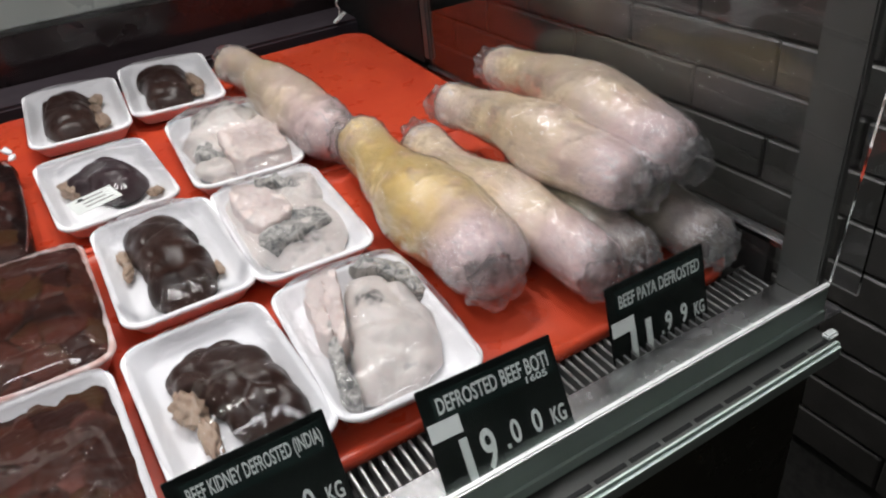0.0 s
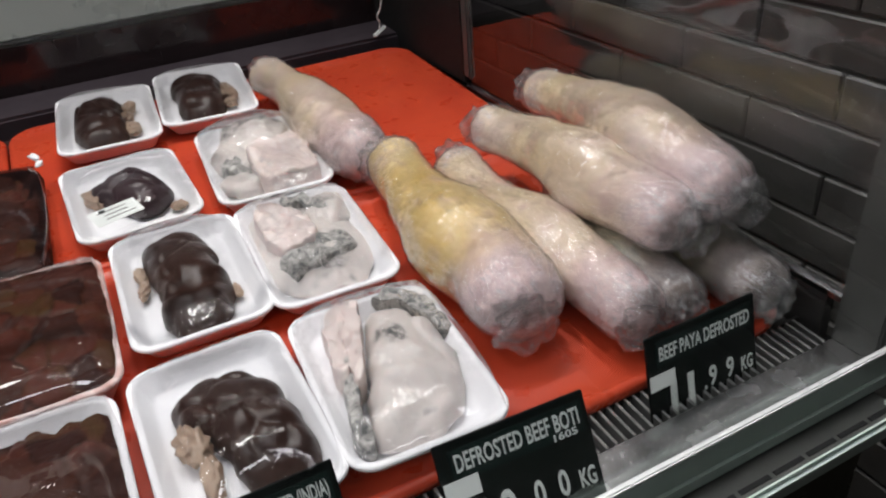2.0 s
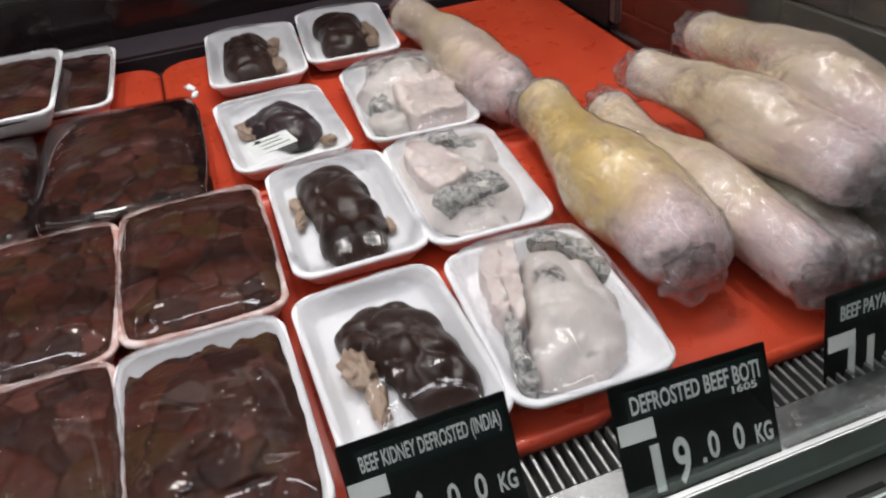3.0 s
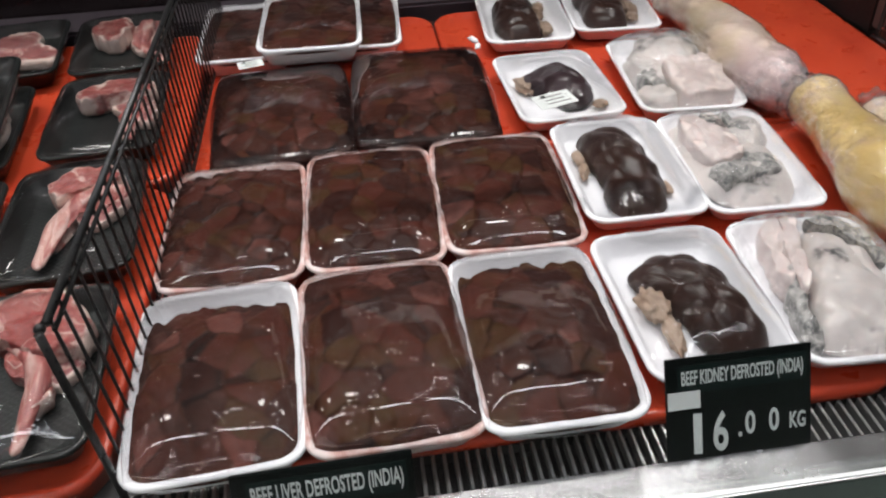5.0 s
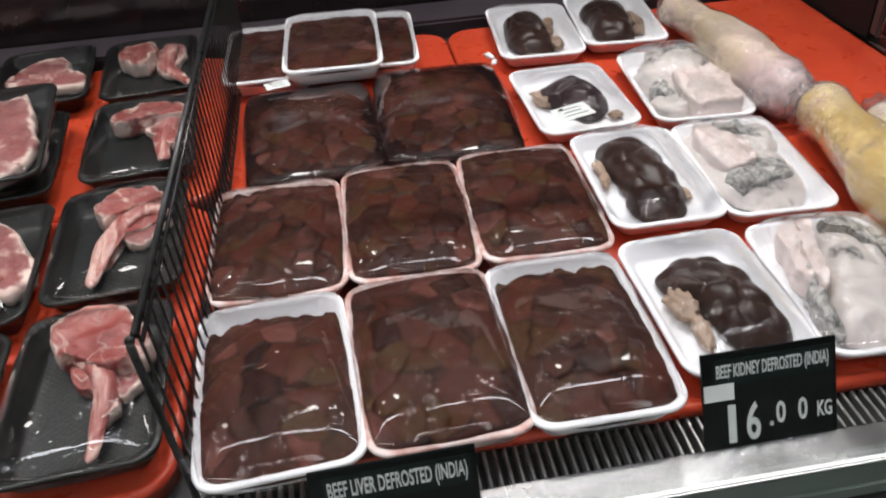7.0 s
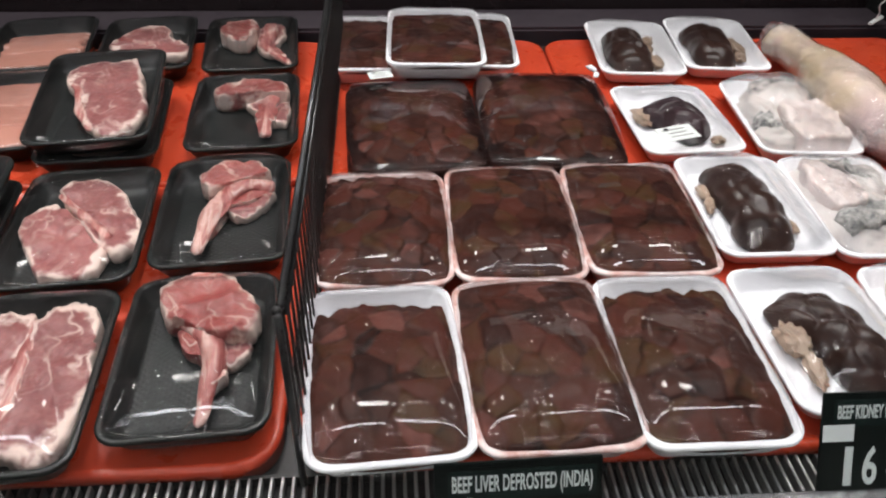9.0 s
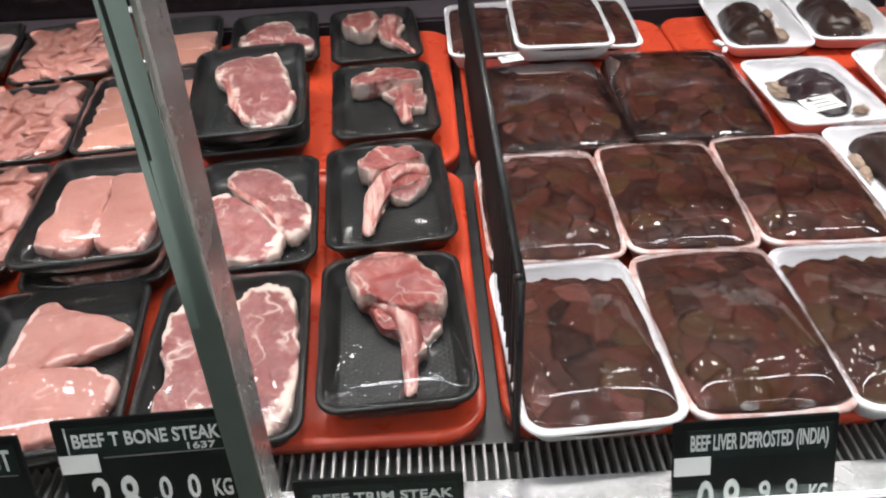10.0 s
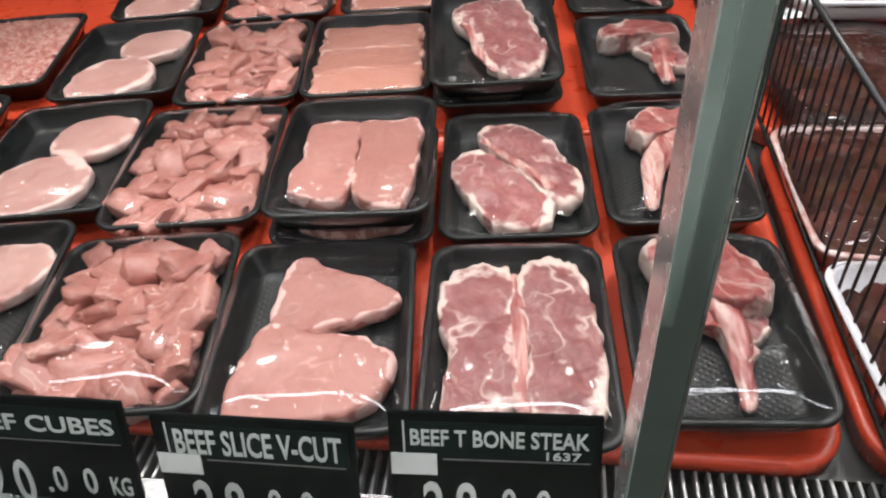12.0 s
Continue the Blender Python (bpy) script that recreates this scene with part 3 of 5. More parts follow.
def blob(sx, sy, sz, at, rot=0.0, amp=0.12, freq=1.8, bm=None, sub=4, squash=0.0):
    """A soft uneven lump, set into bm."""
    bm = bm or bmesh.new()
    seed = random.random() * 60
    made = bmesh.ops.create_icosphere(bm, subdivisions=sub, radius=1)
    m = Matrix.Translation(at) @ Matrix.Rotation(radians(rot), 4, "Z") @ Matrix.Diagonal((sx, sy, sz, 1))
    for v in made["verts"]:
        p = v.co.copy()
        k = 1 + amp * noise.noise(p * freq + Vector((seed, 0, 0))) + amp * 0.4 * noise.noise(p * freq * 3 + Vector((0, seed, 0)))
        if p.z < 0:
            p.z *= 1 - squash
        v.co = m @ (p * k)
    return bm


# ---- the large setting ----
structure("floor", box(9, 8, 0.1, at=(0, -0.5, -0.05)), floor_tile, "grey vinyl store floor beside the case", "floor")
structure("ceiling", box(9, 8, 0.1, at=(0, -0.5, 3.15)), ceiling_paint, "dark painted store ceiling", "ceiling")
structure("wall_north", box(9, 0.2, 3.3, at=(0, 3.4, 1.6)), store_wall, "plain dark store wall behind the case", "wall")
structure("wall_south", box(9, 0.2, 3.3, at=(0, -4.4, 1.6)), store_wall, "plain dark store wall across the aisle", "wall")
structure("wall_west", box(0.2, 8, 3.3, at=(-4.4, -0.5, 1.6)), store_wall, "plain dark store wall at the far end", "wall")
wall_east = structure("wall_east", box(0.2, 3.4, 2.6, at=(1.452 + 0.008 + 0.1, 0.4, 1.3)), grout, "dark wall faced with grey brick tiles", "wall")
structure("wall_east_upper", box(0.2, 8, 0.6, at=(1.56, -0.5, 2.9)), store_wall, "dark wall above the brick tiles", "wall")

# the refrigerated case: its body, deck pan, back, ends and front
X0, X1 = -1.75, 1.185
RAIL_END = 1.140  # the front rail stops short of the end post
case = thing("display_case", pose(0, 0, 0), "long refrigerated display case with a grey rail and glass front", "display case")
XM, XL = (X0 + X1) / 2, X1 - X0
part("front_panel", box(RAIL_END - 0.02 - X0, 0.05, 0.72, 0.004, at=((RAIL_END - 0.02 + X0) / 2, -0.085, 0.50)), olive_panel, case, "dark lower front panel")
part("plinth", box(XL, 1.1, 0.14, at=(XM, 0.5, 0.07)), pit_black, case)
part("back_panel", box(XL, 0.03, 1.0, at=(XM, 1.185, 1.07)), panel_dark, case, "dark glossy back panel")
part("body", box(XL, 1.15, 0.60, at=(XM, 0.58, 0.45)), dark_metal, case)
deck_pan = box(XL, 1.16, 0.012, at=(0, 0, 0))
part("deck_pan", deck_pan, dark_metal, case, "black metal deck pan", at=pose(XM, 0.60, 0.836 + GRADE * 0.6, SLOPE))
part("back_ledge", box(XL, 0.11, 0.05, 0.006, at=(0, 0, 0)), ledge_metal, case, "grey metal ledge", at=pose(XM, 1.115, 0.925, SLOPE))
RL, RM = RAIL_END - X0, (RAIL_END + X0) / 2
part("drip_ledge", box(XL, 0.078, 0.006, 0.002, at=(XM, -0.056, 0.8555)), steel, case, "polished steel ledge")
# near-black sheet standing in for the shaded depth below the slats
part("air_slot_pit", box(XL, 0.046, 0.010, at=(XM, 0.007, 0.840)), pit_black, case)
# front rail: bright flat lip, tall pale face, a proud lower band, and a slotted shelf that ends in a bumper bar
part("rail_lip", box(RL, 0.010, 0.006, 0.002, at=(RM, -0.0955, 0.9125)), bright_lip, case, "bright aluminium lip")
part("rail_face", box(RL, 0.010, 0.036, 0.002, at=(RM, -0.0945, 0.893)), aluminium, case)
part("rail_step", box(RL, 0.014, 0.020, 0.004, at=(RM, -0.0960, 0.877)), aluminium, case)
part("bumper_shelf", box(RL - 0.016, 0.034, 0.006, 0.001, at=(RM - 0.008, -0.112, 0.8645)), grey_metal, case, "dark grey slotted shelf")
part("bumper_bar", box(RL - 0.016, 0.010, 0.022, 0.004, at=(RM - 0.008, -0.1310, 0.8590)), aluminium, case, "pale green aluminium bumper bar")
# slots are not cut: thin black plates on the shelf paint their shade
slot_bm = box(0.034, 0.0045, 0.001)
slot_mesh = bpy.data.meshes.new("bumper_slot")
slot_bm.to_mesh(slot_mesh)
slot_bm.free()
slot_mesh.materials.append(pit_black)
for k in range(70):
    part("bumper_slot", slot_mesh, None, case, at=pose(RAIL_END - 0.035 - k * 0.0395, -0.1228, 0.8680))
part("bumper_cap", box(0.016, 0.010, 0.006, 0.002, at=(RAIL_END - 0.018, -0.121, 0.871)), sticker_white, case, "chipped white plastic end cap")
# right end: grey post, back post, bottom bar, glass
part("end_post", box(0.012, 0.050, 0.66, 0.002, at=(1.174, -0.041, 1.187)), grey_metal, case, "grey metal end post")
part("end_back_post", box(0.016, 0.022, 0.62, 0.003, at=(1.178, 0.76, 1.24)), grey_metal, case)
part("end_bottom_bar", box(0.014, 0.82, 0.012, 0.003, at=(0, 0, 0)), steel, case, at=pose(1.178, 0.36, 0.908, 0.5))
part("end_panel", box(0.014, 1.18, 0.115, at=(1.178, 0.59, 0.85)), dark_metal, case)
part("end_back_plate", box(0.014, 0.40, 0.60, at=(1.178, 0.975, 1.22)), pit_black, case, "black end plate")
g = part("end_glass", box(0.005, 0.784, 0.60, at=(1.178, 0.357, 1.215)), clear_glass, case, "clear side glass")
g.visible_shadow = False
g = part("end_wing", box(0.005, 0.086, 0.62, at=(1.190, -0.060, 1.188)), clear_glass, case, "clear side glass wing past the post")
g.visible_shadow = False
part("wing_foot", box(0.0052, 0.086, 0.0010, at=(1.190, -0.060, 0.8775)), grey_metal, case)
# front glass: two panes butted at a bevelled edge
def pane(x0, x1, lean0, lean1):
    bm = box(1, 0.006, 0.60, at=(0, 0, 0.30))
    for v in bm.verts:
        v.co.x = x0 + lean0 * v.co.z if v.co.x < 0 else x1 + lean1 * v.co.z
    ob = part("front_pane", bm, clear_glass, case, "clear front glass pane", at=pose(0, -0.0965, 0.912, 2.9))
    ob.visible_shadow = False


pane(X0, -0.2050, 0.0, 0.017)
pane(-0.1925, RAIL_END, 0.017, 0.0)
# support fin between the panes: a metal upright faced with two ground glass edges and a bright bevel


def upright(name, x0, x1, y0, y1, material, label=""):
    """A leaning bar of the fin, from the rail up to the canopy."""
    rings = [[(x0 + dx, y0, z), (x1 + dx, y0, z), (x1 + dx, y1, z), (x0 + dx, y1, z)] for dx, z in ((-0.0034, 0.9125), (0.0149, 1.985))]
    v, f = loft(rings)
    part(name, mesh_of(name, v, f, material, False), parent=case, label=label)


upright("pane_fin", -0.2075, -0.1880, -0.1060, -0.0700, fin_metal, "polished metal fin between the panes")
upright("fin_edge", -0.2075, -0.1897, -0.1110, -0.1062, glass_edge, "dark green ground glass edge")
upright("fin_strip", -0.1895, -0.1878, -0.1114, -0.1062, shelf_metal, "pale bright bevel")
# upper shelf over the back of the deck, and the canopy with its tube
shelf = thing("ticket_rail", pose(0, 0, 0), "pale metal ticket rail with bright edges hung over the deck", "rail")
part("rail_plate", box(0.62, 0.005, 0.066, 0.001), shelf_metal, shelf, at=pose(0.50, 0.434, 1.240, -17))
part("rail_lip", box(0.62, 0.009, 0.006, 0.002, at=(0.50, 0.424, 1.206)), steel, shelf, "bright steel lip")
part("upper_lip", box(0.62, 0.008, 0.005, 0.002, at=(0.50, 0.443, 1.272)), steel, shelf)
for px in (0.22, 0.78):
    part("hanger", box(0.006, 0.006, 0.70, 0.001, at=(px, 0.446, 1.625)), dark_metal, shelf)
canopy = thing("canopy", pose(0, 0, 0), "dark canopy over the case that holds its tube light", "canopy")
part("canopy_board", box(XL, 0.46, 0.05, 0.01, at=(XM, 0.10, 2.0)), dark_metal, canopy)
part("canopy_spine", box(XL, 0.03, 0.03, 0.004, at=(XM, 0.446, 2.0)), dark_metal, canopy)
for px in (X0 + 0.03, X1 - 0.03):
    part("canopy_post", box(0.04, 0.04, 1.1, 0.004, at=(px, 1.23, 1.47)), dark_metal, canopy)
    part("canopy_arm", box(0.03, 1.14, 0.03, 0.004, at=(px, 0.68, 2.0)), dark_metal, canopy)
# hanging ticket hook
hook = thing("ticket_hook", pose(1.132, 1.06, 0.958), "small white plastic ticket clip hanging on a bent wire", "hook")
part("clip", box(0.036, 0.010, 0.006, 0.002, at=(0, 0, 0)), sticker_white, hook, at=pose(0, 0, 0, 0, -22, 20))
tube(hook, "wire", [(0, 0, 0.004), (0.002, 0, 0.018), (-0.002, 0, 0.032), (0.010, 0, 0.055), (0.030, 0, 0.16)], [0.0014] * 5, sticker_white, sides=8, n=24)


# red trays under the goods
def red_tray(x0, x1, y0, y1):
    w, l = x1 - x0 - 0.006, y1 - y0 - 0.006
    root = thing("red_tray", deck((x0 + x1) / 2, (y0 + y1) / 2), "glossy red plastic display tray with rounded corners on the deck", "tray", "red trays on the deck")
    rings = []
    for inset, z, r in ((0.004, -0.028, 0.045), (0.0, -0.026, 0.048), (-0.0, -0.012, 0.048), (-0.0015, -0.010, 0.050), (-0.0015, -0.004, 0.050), (0.001, -0.001, 0.048),
                        (0.005, 0.0, 0.045), (0.010, -0.0012, 0.040), (0.016, -0.004, 0.036), (0.04, -0.0042, 0.02)):
        rings.append([(x, y, z + wob(x, y, x0, 4, 0.0008)) for x, y in rounded(w - 2 * inset, l - 2 * inset, r, 8)])
    v, f = loft(rings)
    part("tray_body", mesh_of("tray_body", v, f, red_plastic), parent=root)


for y0, y1 in ((0.022, 0.515), (0.515, 1.03)):
    for x0, x1 in ((0.004, 0.412), (0.412, 0.768), (0.768, 1.165), (-0.465, -0.008), (-0.925, -0.465), (-1.385, -0.925)):
        red_tray(x0, x1, y0, y1)

# wire divider between the two goods sections
divider = thing("wire_divider", pose(0.015, 0.006, -0.004), "black coated wire grid divider standing on the deck", "divider")
DL = 1.04
for k, (z0, r) in enumerate(((0.203, 0.0036), (0.012, 0.0028), (0.196, 0.0020))):
    bm = bmesh.new()
    bmesh.ops.create_cone(bm, cap_ends=True, segments=10, radius1=r, radius2=r, depth=DL, matrix=pose(0.004 * (k == 2), 0.012 + DL / 2, 0.872 + z0 + GRADE * DL / 2, 90 + SLOPE))
    part("rail", bm, black_wire, divider, smooth=True)
bm = bmesh.new()
bmesh.ops.create_cone(bm, cap_ends=True, segments=10, radius1=0.0034, radius2=0.0034, depth=0.215, matrix=pose(0, 0.004, 0.970, 3))
part("front_upright", bm, black_wire, divider, smooth=True)
bm = bmesh.new()
bmesh.ops.create_uvsphere(bm, u_segments=10, v_segments=6, radius=0.0045, matrix=pose(-0.002, 0.006, 1.076))
part("corner_cap", bm, black_wire, divider, "rounded black corner", smooth=True)
bm = bmesh.new()
bmesh.ops.create_cone(bm, cap_ends=True, segments=6, radius1=0.0016, radius2=0.0016, depth=0.195)
bar_mesh = bpy.data.meshes.new("bar")
bm.to_mesh(bar_mesh)
bm.free()
bar_mesh.materials.append(black_wire)
for k in range(44):
    y = 0.026 + k * 0.0232
    part("bar", bar_mesh, parent=divider, at=pose(0, y, 0.979 + GRADE * y, 3.5))

# ---- goods: liver ----
def dome(w, l, b, p=3.0):
    return lambda x, y: b * (1 - min(1, abs(2 * x / w)) ** (p + 2.2)) * (1 - min(1, abs(2 * y / l)) ** p)


def price_label(root, x, y, z, rot, sx=0.044, sy=0.024, tilt=0.0):
    """A small printed label stuck on a pack; its print is too small to read."""
    lab = part("price_label", box(sx, sy, 0.0006), sticker_white, root, "small white printed label", at=pose(x, y, z, tilt, 0, rot))
    for k in range(3):
        part("print_bar", box(sx * (0.62 - 0.12 * (k % 2)), sy * 0.055, 0.0003, at=(sx * (0.05 * k - 0.04), sy * (0.26 - 0.25 * k), 0.0006)), print_grey, lab)
    part("print_block", box(sx * 0.12, sy * 0.2, 0.0003, at=(-sx * 0.22, sy * 0.32, 0.0006)), pit_black, lab)


LIVER_D = 0.034
for x, y, rot, w, l, gap, foam, h in (
    (0.0925, 0.119, 3.5, 0.163, 0.242, 0.020, white_foam, 0), (0.256, 0.125, 2.0, 0.167, 0.244, 0, stained_foam, 0), (0.412, 0.124, 0.0, 0.160, 0.244, 0.014, white_foam, 0),
    (0.092, 0.362, 0.0, 0.169, 0.240, 0.005, stained_foam, 0), (0.258, 0.369, -1.0, 0.164, 0.246, 0, stained_foam, 0), (0.423, 0.372, -1.3, 0.168, 0.248, 0, stained_foam, 0),
    (0.068, 0.945, 0.0, 0.165, 0.25, 0.012, white_foam, 0), (0.262, 0.955, -2.5, 0.165, 0.25, 0.012, white_foam, 0), (0.188, 0.885, -1.6, 0.172, 0.255, 0.016, white_foam, 0.036),
):
    root = pack("liver_pack", "dark red-brown diced liver under film in a white foam tray" if not h else "white foam tray of diced liver stacked on two others",
                "meat pack", "liver packs", x, y, rot, w, l, LIVER_D, foam, h, 0, "white foam tray" if foam is white_foam else "white foam tray stained by juice")
    b = 0.006 if y > 0.8 else 0.013
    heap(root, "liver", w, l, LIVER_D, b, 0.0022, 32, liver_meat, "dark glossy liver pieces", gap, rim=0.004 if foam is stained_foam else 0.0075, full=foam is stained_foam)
    film_sheet(root, w, l, LIVER_D, dome(w, l, b + 0.008, 4.5), film_liver)


def bag(x, y, rot, w, l, thick, label):
    """A flat film bag full of liver, with no tray."""
    root = thing("liver_bag", deck(x, y, 0.001, rot), label, "meat pack", "liver bags")
    rings, seed = [], random.random() * 30
    for inset, z in ((0.012, 0.0), (0.003, 0.006), (0.0, 0.018), (0.002, 0.028), (0.010, 0.034)):
        rings.append([(px + wob(px, py, seed, 25, 0.003), py + wob(py, px, seed, 25, 0.003), z * thick / 0.05) for px, py in rounded(w - 2 * inset, l - 2 * inset, 0.03, 10)])
    v, f = loft(rings)
    part("bag_base", mesh_of("bag_base", v, f, liver_meat), parent=root)
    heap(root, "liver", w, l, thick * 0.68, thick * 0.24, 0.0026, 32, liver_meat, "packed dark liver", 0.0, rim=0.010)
    ob = film_sheet(root, w + 0.002, l + 0.002, thick * 0.68, dome(w, l, thick * 0.24 + 0.008), film_liver)
    return root


lb1 = bag(0.140, 0.634, 2.8, 0.210, 0.285, 0.046, "flat film bag of dark liver lying in a red tray")
price_label(lb1, -0.045, 0.124, 0.053, 12, 0.040, 0.026)
lb2 = bag(0.352, 0.646, -1.5, 0.216, 0.300, 0.050, "bulging film bag of dark liver with a twisted tail")
bm = blob(0.006, 0.014, 0.005, (0.102, 0.148, 0.044), 25, 0.5, 3, sub=2)
blob(0.005, 0.010, 0.004, (0.107, 0.130, 0.040), -20, 0.5, 3, bm=bm, sub=2)
part("bag_tail", bm, white_foam, lb2, "twisted white end of the bag", smooth=True)


# ---- goods: kidneys and tripe in white trays ----
def lobed(root, name, outline, thick, z0, material, scale, label=""):
    """An organ with a domed top cut by shallow seams into lobes."""
    seed = random.random() * 40
    line = spline(outline, 84)
    mid = sum(line, Vector((0, 0))) / 84
    rings = []
    for s, low in [(0.6, 0.0), (0.92, 0.0), (1.0, 0.25)] + [(math.cos(k * 1.52 / 26), None) for k in range(1, 27)]:
        ring = []
        for p in line:
            q = mid + (p - mid) * s
            q = q + Vector((wob(q.x, q.y, seed, 50, 0.004), wob(q.y, q.x, seed + 2, 50, 0.004)))
            if low is not None:
                z = z0 + low * thick * 0.5
            else:
                wx, wy = q.x + wob(q.x, q.y, seed, 45, 0.005), q.y + wob(q.y, q.x, seed, 45, 0.005)
                near, _ = noise.voronoi(Vector((wx * scale, wy * scale, seed)))
                seam = 1 - min(1.0, (near[1] - near[0]) * 2.4)
                z = z0 + thick * (0.14 + 0.86 * (1 - s ** 3) ** 0.6) - 0.0085 * seam ** 2.2 * (0.4 + 0.6 * (1 - s)) + wob(q.x, q.y, seed + 5, 30, 0.005)
            ring.append((q.x, q.y, z))
        rings.append(ring)
    v, f = loft(rings)
    return part(name, mesh_of(name, v, f, material), parent=root, label=label)


KD = 0.027


def white_pack(name, label, group, x, y, rot, w, l):
    return pack(name, label, "meat pack", group, x, y, rot, w, l, KD, white_foam, 0, 0, "clean white foam tray")


def kidney(x, y, rot, w, l, outline, scale, fat, material=None, label="dark brown kidney under film in a white foam tray", thick=0.040):
    root = white_pack("kidney_pack", label, "kidney packs", x, y, rot, w, l)
    lobed(root, "kidney", outline, thick, 0.006, material or kidney_meat, scale, "glossy lobed kidney")
    for fx, fy, sx, sy, r, sz in fat:
        part("fat", blob(sx * 0.9, sy * 0.9, sz * 0.7, (fx, fy, 0.010 + sz * 0.5), r, 0.40, 2.6, sub=4), fat_bit, root, "pale scrap of fat", smooth=True)
    mx, my = (sum(q[k] for q in outline) / len(outline) for k in (0, 1))
    ex, ey = (max(abs(q[k] - m) for q in outline) * 1.12 for k, m in ((0, mx), (1, my)))
    rise = thick + 0.006 - KD + 0.0035
    film_sheet(root, w, l, KD, lambda px, py: max(dome(w, l, 0.010)(px, py), rise * math.exp(-abs((px - mx) / ex) ** 4 - abs((py - my) / ey) ** 4)), film_organ)
    return root


kidney(0.579, 0.152, 1.0, 0.155, 0.225, [(-0.044, 0.052), (-0.012, 0.072), (0.028, 0.066), (0.052, 0.034), (0.062, -0.020), (0.060, -0.068), (0.030, -0.084), (-0.004, -0.070), (-0.014, -0.030), (-0.030, 0.004), (-0.046, 0.026)], 26,
       [(-0.036, -0.002, 0.017, 0.026, 8, 0.018), (-0.030, -0.042, 0.010, 0.030, -4, 0.012)])
kidney(0.594, 0.405, -1.0, 0.155, 0.236, [(-0.034, 0.094), (0.008, 0.102), (0.032, 0.076), (0.040, 0.036), (0.036, 0.016), (0.046, -0.024), (0.036, -0.070), (0.016, -0.098), (-0.026, -0.100), (-0.040, -0.060), (-0.034, -0.020), (-0.042, 0.024), (-0.044, 0.060)], 17,
       [(-0.050, 0.040, 0.008, 0.018, 4, 0.010), (-0.050, 0.010, 0.007, 0.020, -12, 0.009), (0.046, -0.044, 0.006, 0.014, 0, 0.008)], label="long dark kidney under film in a white foam tray")
k2 = kidney(0.565, 0.648, 2.0, 0.163, 0.224, [(-0.046, 0.036), (-0.020, 0.060), (0.018, 0.062), (0.046, 0.030), (0.054, -0.014), (0.040, -0.052), (0.010, -0.062), (-0.012, -0.040), (-0.028, -0.010), (-0.046, 0.008)], 24,
            [(-0.046, 0.018, 0.013, 0.026, 15, 0.014), (0.054, -0.058, 0.012, 0.010, 0, 0.008)], purple_kidney, "purple-black kidney with a price label in a white foam tray")
price_label(k2, -0.026, -0.078, 0.041, 14, 0.062, 0.036, 4)
kidney(0.573, 0.930, -4.0, 0.160, 0.245, [(-0.046, 0.070), (-0.016, 0.090), (0.022, 0.078), (0.030, 0.040), (0.024, 0.000), (0.030, -0.050), (0.016, -0.084), (-0.030, -0.088), (-0.052, -0.050), (-0.056, 0.000), (-0.052, 0.040)], 20,
       [(0.036, 0.040, 0.012, 0.022, -15, 0.014), (0.030, 0.006, 0.010, 0.016, 20, 0.012), (0.036, -0.050, 0.014, 0.026, 0, 0.013)])
kidney(0.738, 0.945, -5.5, 0.160, 0.245, [(-0.050, 0.066), (-0.018, 0.094), (0.022, 0.084), (0.036, 0.044), (0.032, 0.000), (0.032, -0.048), (0.018, -0.084), (-0.028, -0.088), (-0.050, -0.050), (-0.046, 0.000), (-0.054, 0.036)], 15,
       [(0.042, 0.000, 0.014, 0.036, 15, 0.014), (0.040, -0.048, 0.012, 0.014, 0, 0.012)])


def tripe(x, y, rot, w, l, sheets, humps, label):
    """Tripe folded into thick sheets and humps: (name, outline, thickness, height, material) and blobs."""
    root = white_pack("tripe_pack", label, "tripe packs", x, y, rot, w, l)
    words = {"tripe": "grey-white tripe", "pale_fold": "pale pink-white folded sheet", "dark_fold": "dark speckled fold"}
    tops = []
    for name, outline, thick, z0, material in sheets:
        if name == "tripe":
            lobed(root, name, outline, thick + 0.004, z0, material, 13, words[name])
        else:
            slab(root, name, outline, thick, z0, material, words[name], 0.011)
        mx, my = (sum(q[k] for q in outline) / len(outline) for k in (0, 1))
        tops.append((mx, my, max(abs(q[0] - mx) for q in outline), max(abs(q[1] - my) for q in outline), z0 + thick - KD + 0.004))
    for name, lx, ly, sx, sy, sz, r, material in humps:
        part(name, blob(sx, sy, sz, (lx, ly, 0.014), r, 0.24, 1.6, squash=0.5), material, root, words[name], smooth=True)
        tops.append((lx, ly, sx, sy, sz + 0.014 - KD + 0.003))
    film_sheet(root, w, l, KD, lambda px, py: max([dome(w, l, 0.012)(px, py)] + [c * math.exp(-((px - a) / (s * 1.2)) ** 4 - ((py - b) / (t * 1.2)) ** 4) for a, b, s, t, c in tops]), film_loose)
    return root


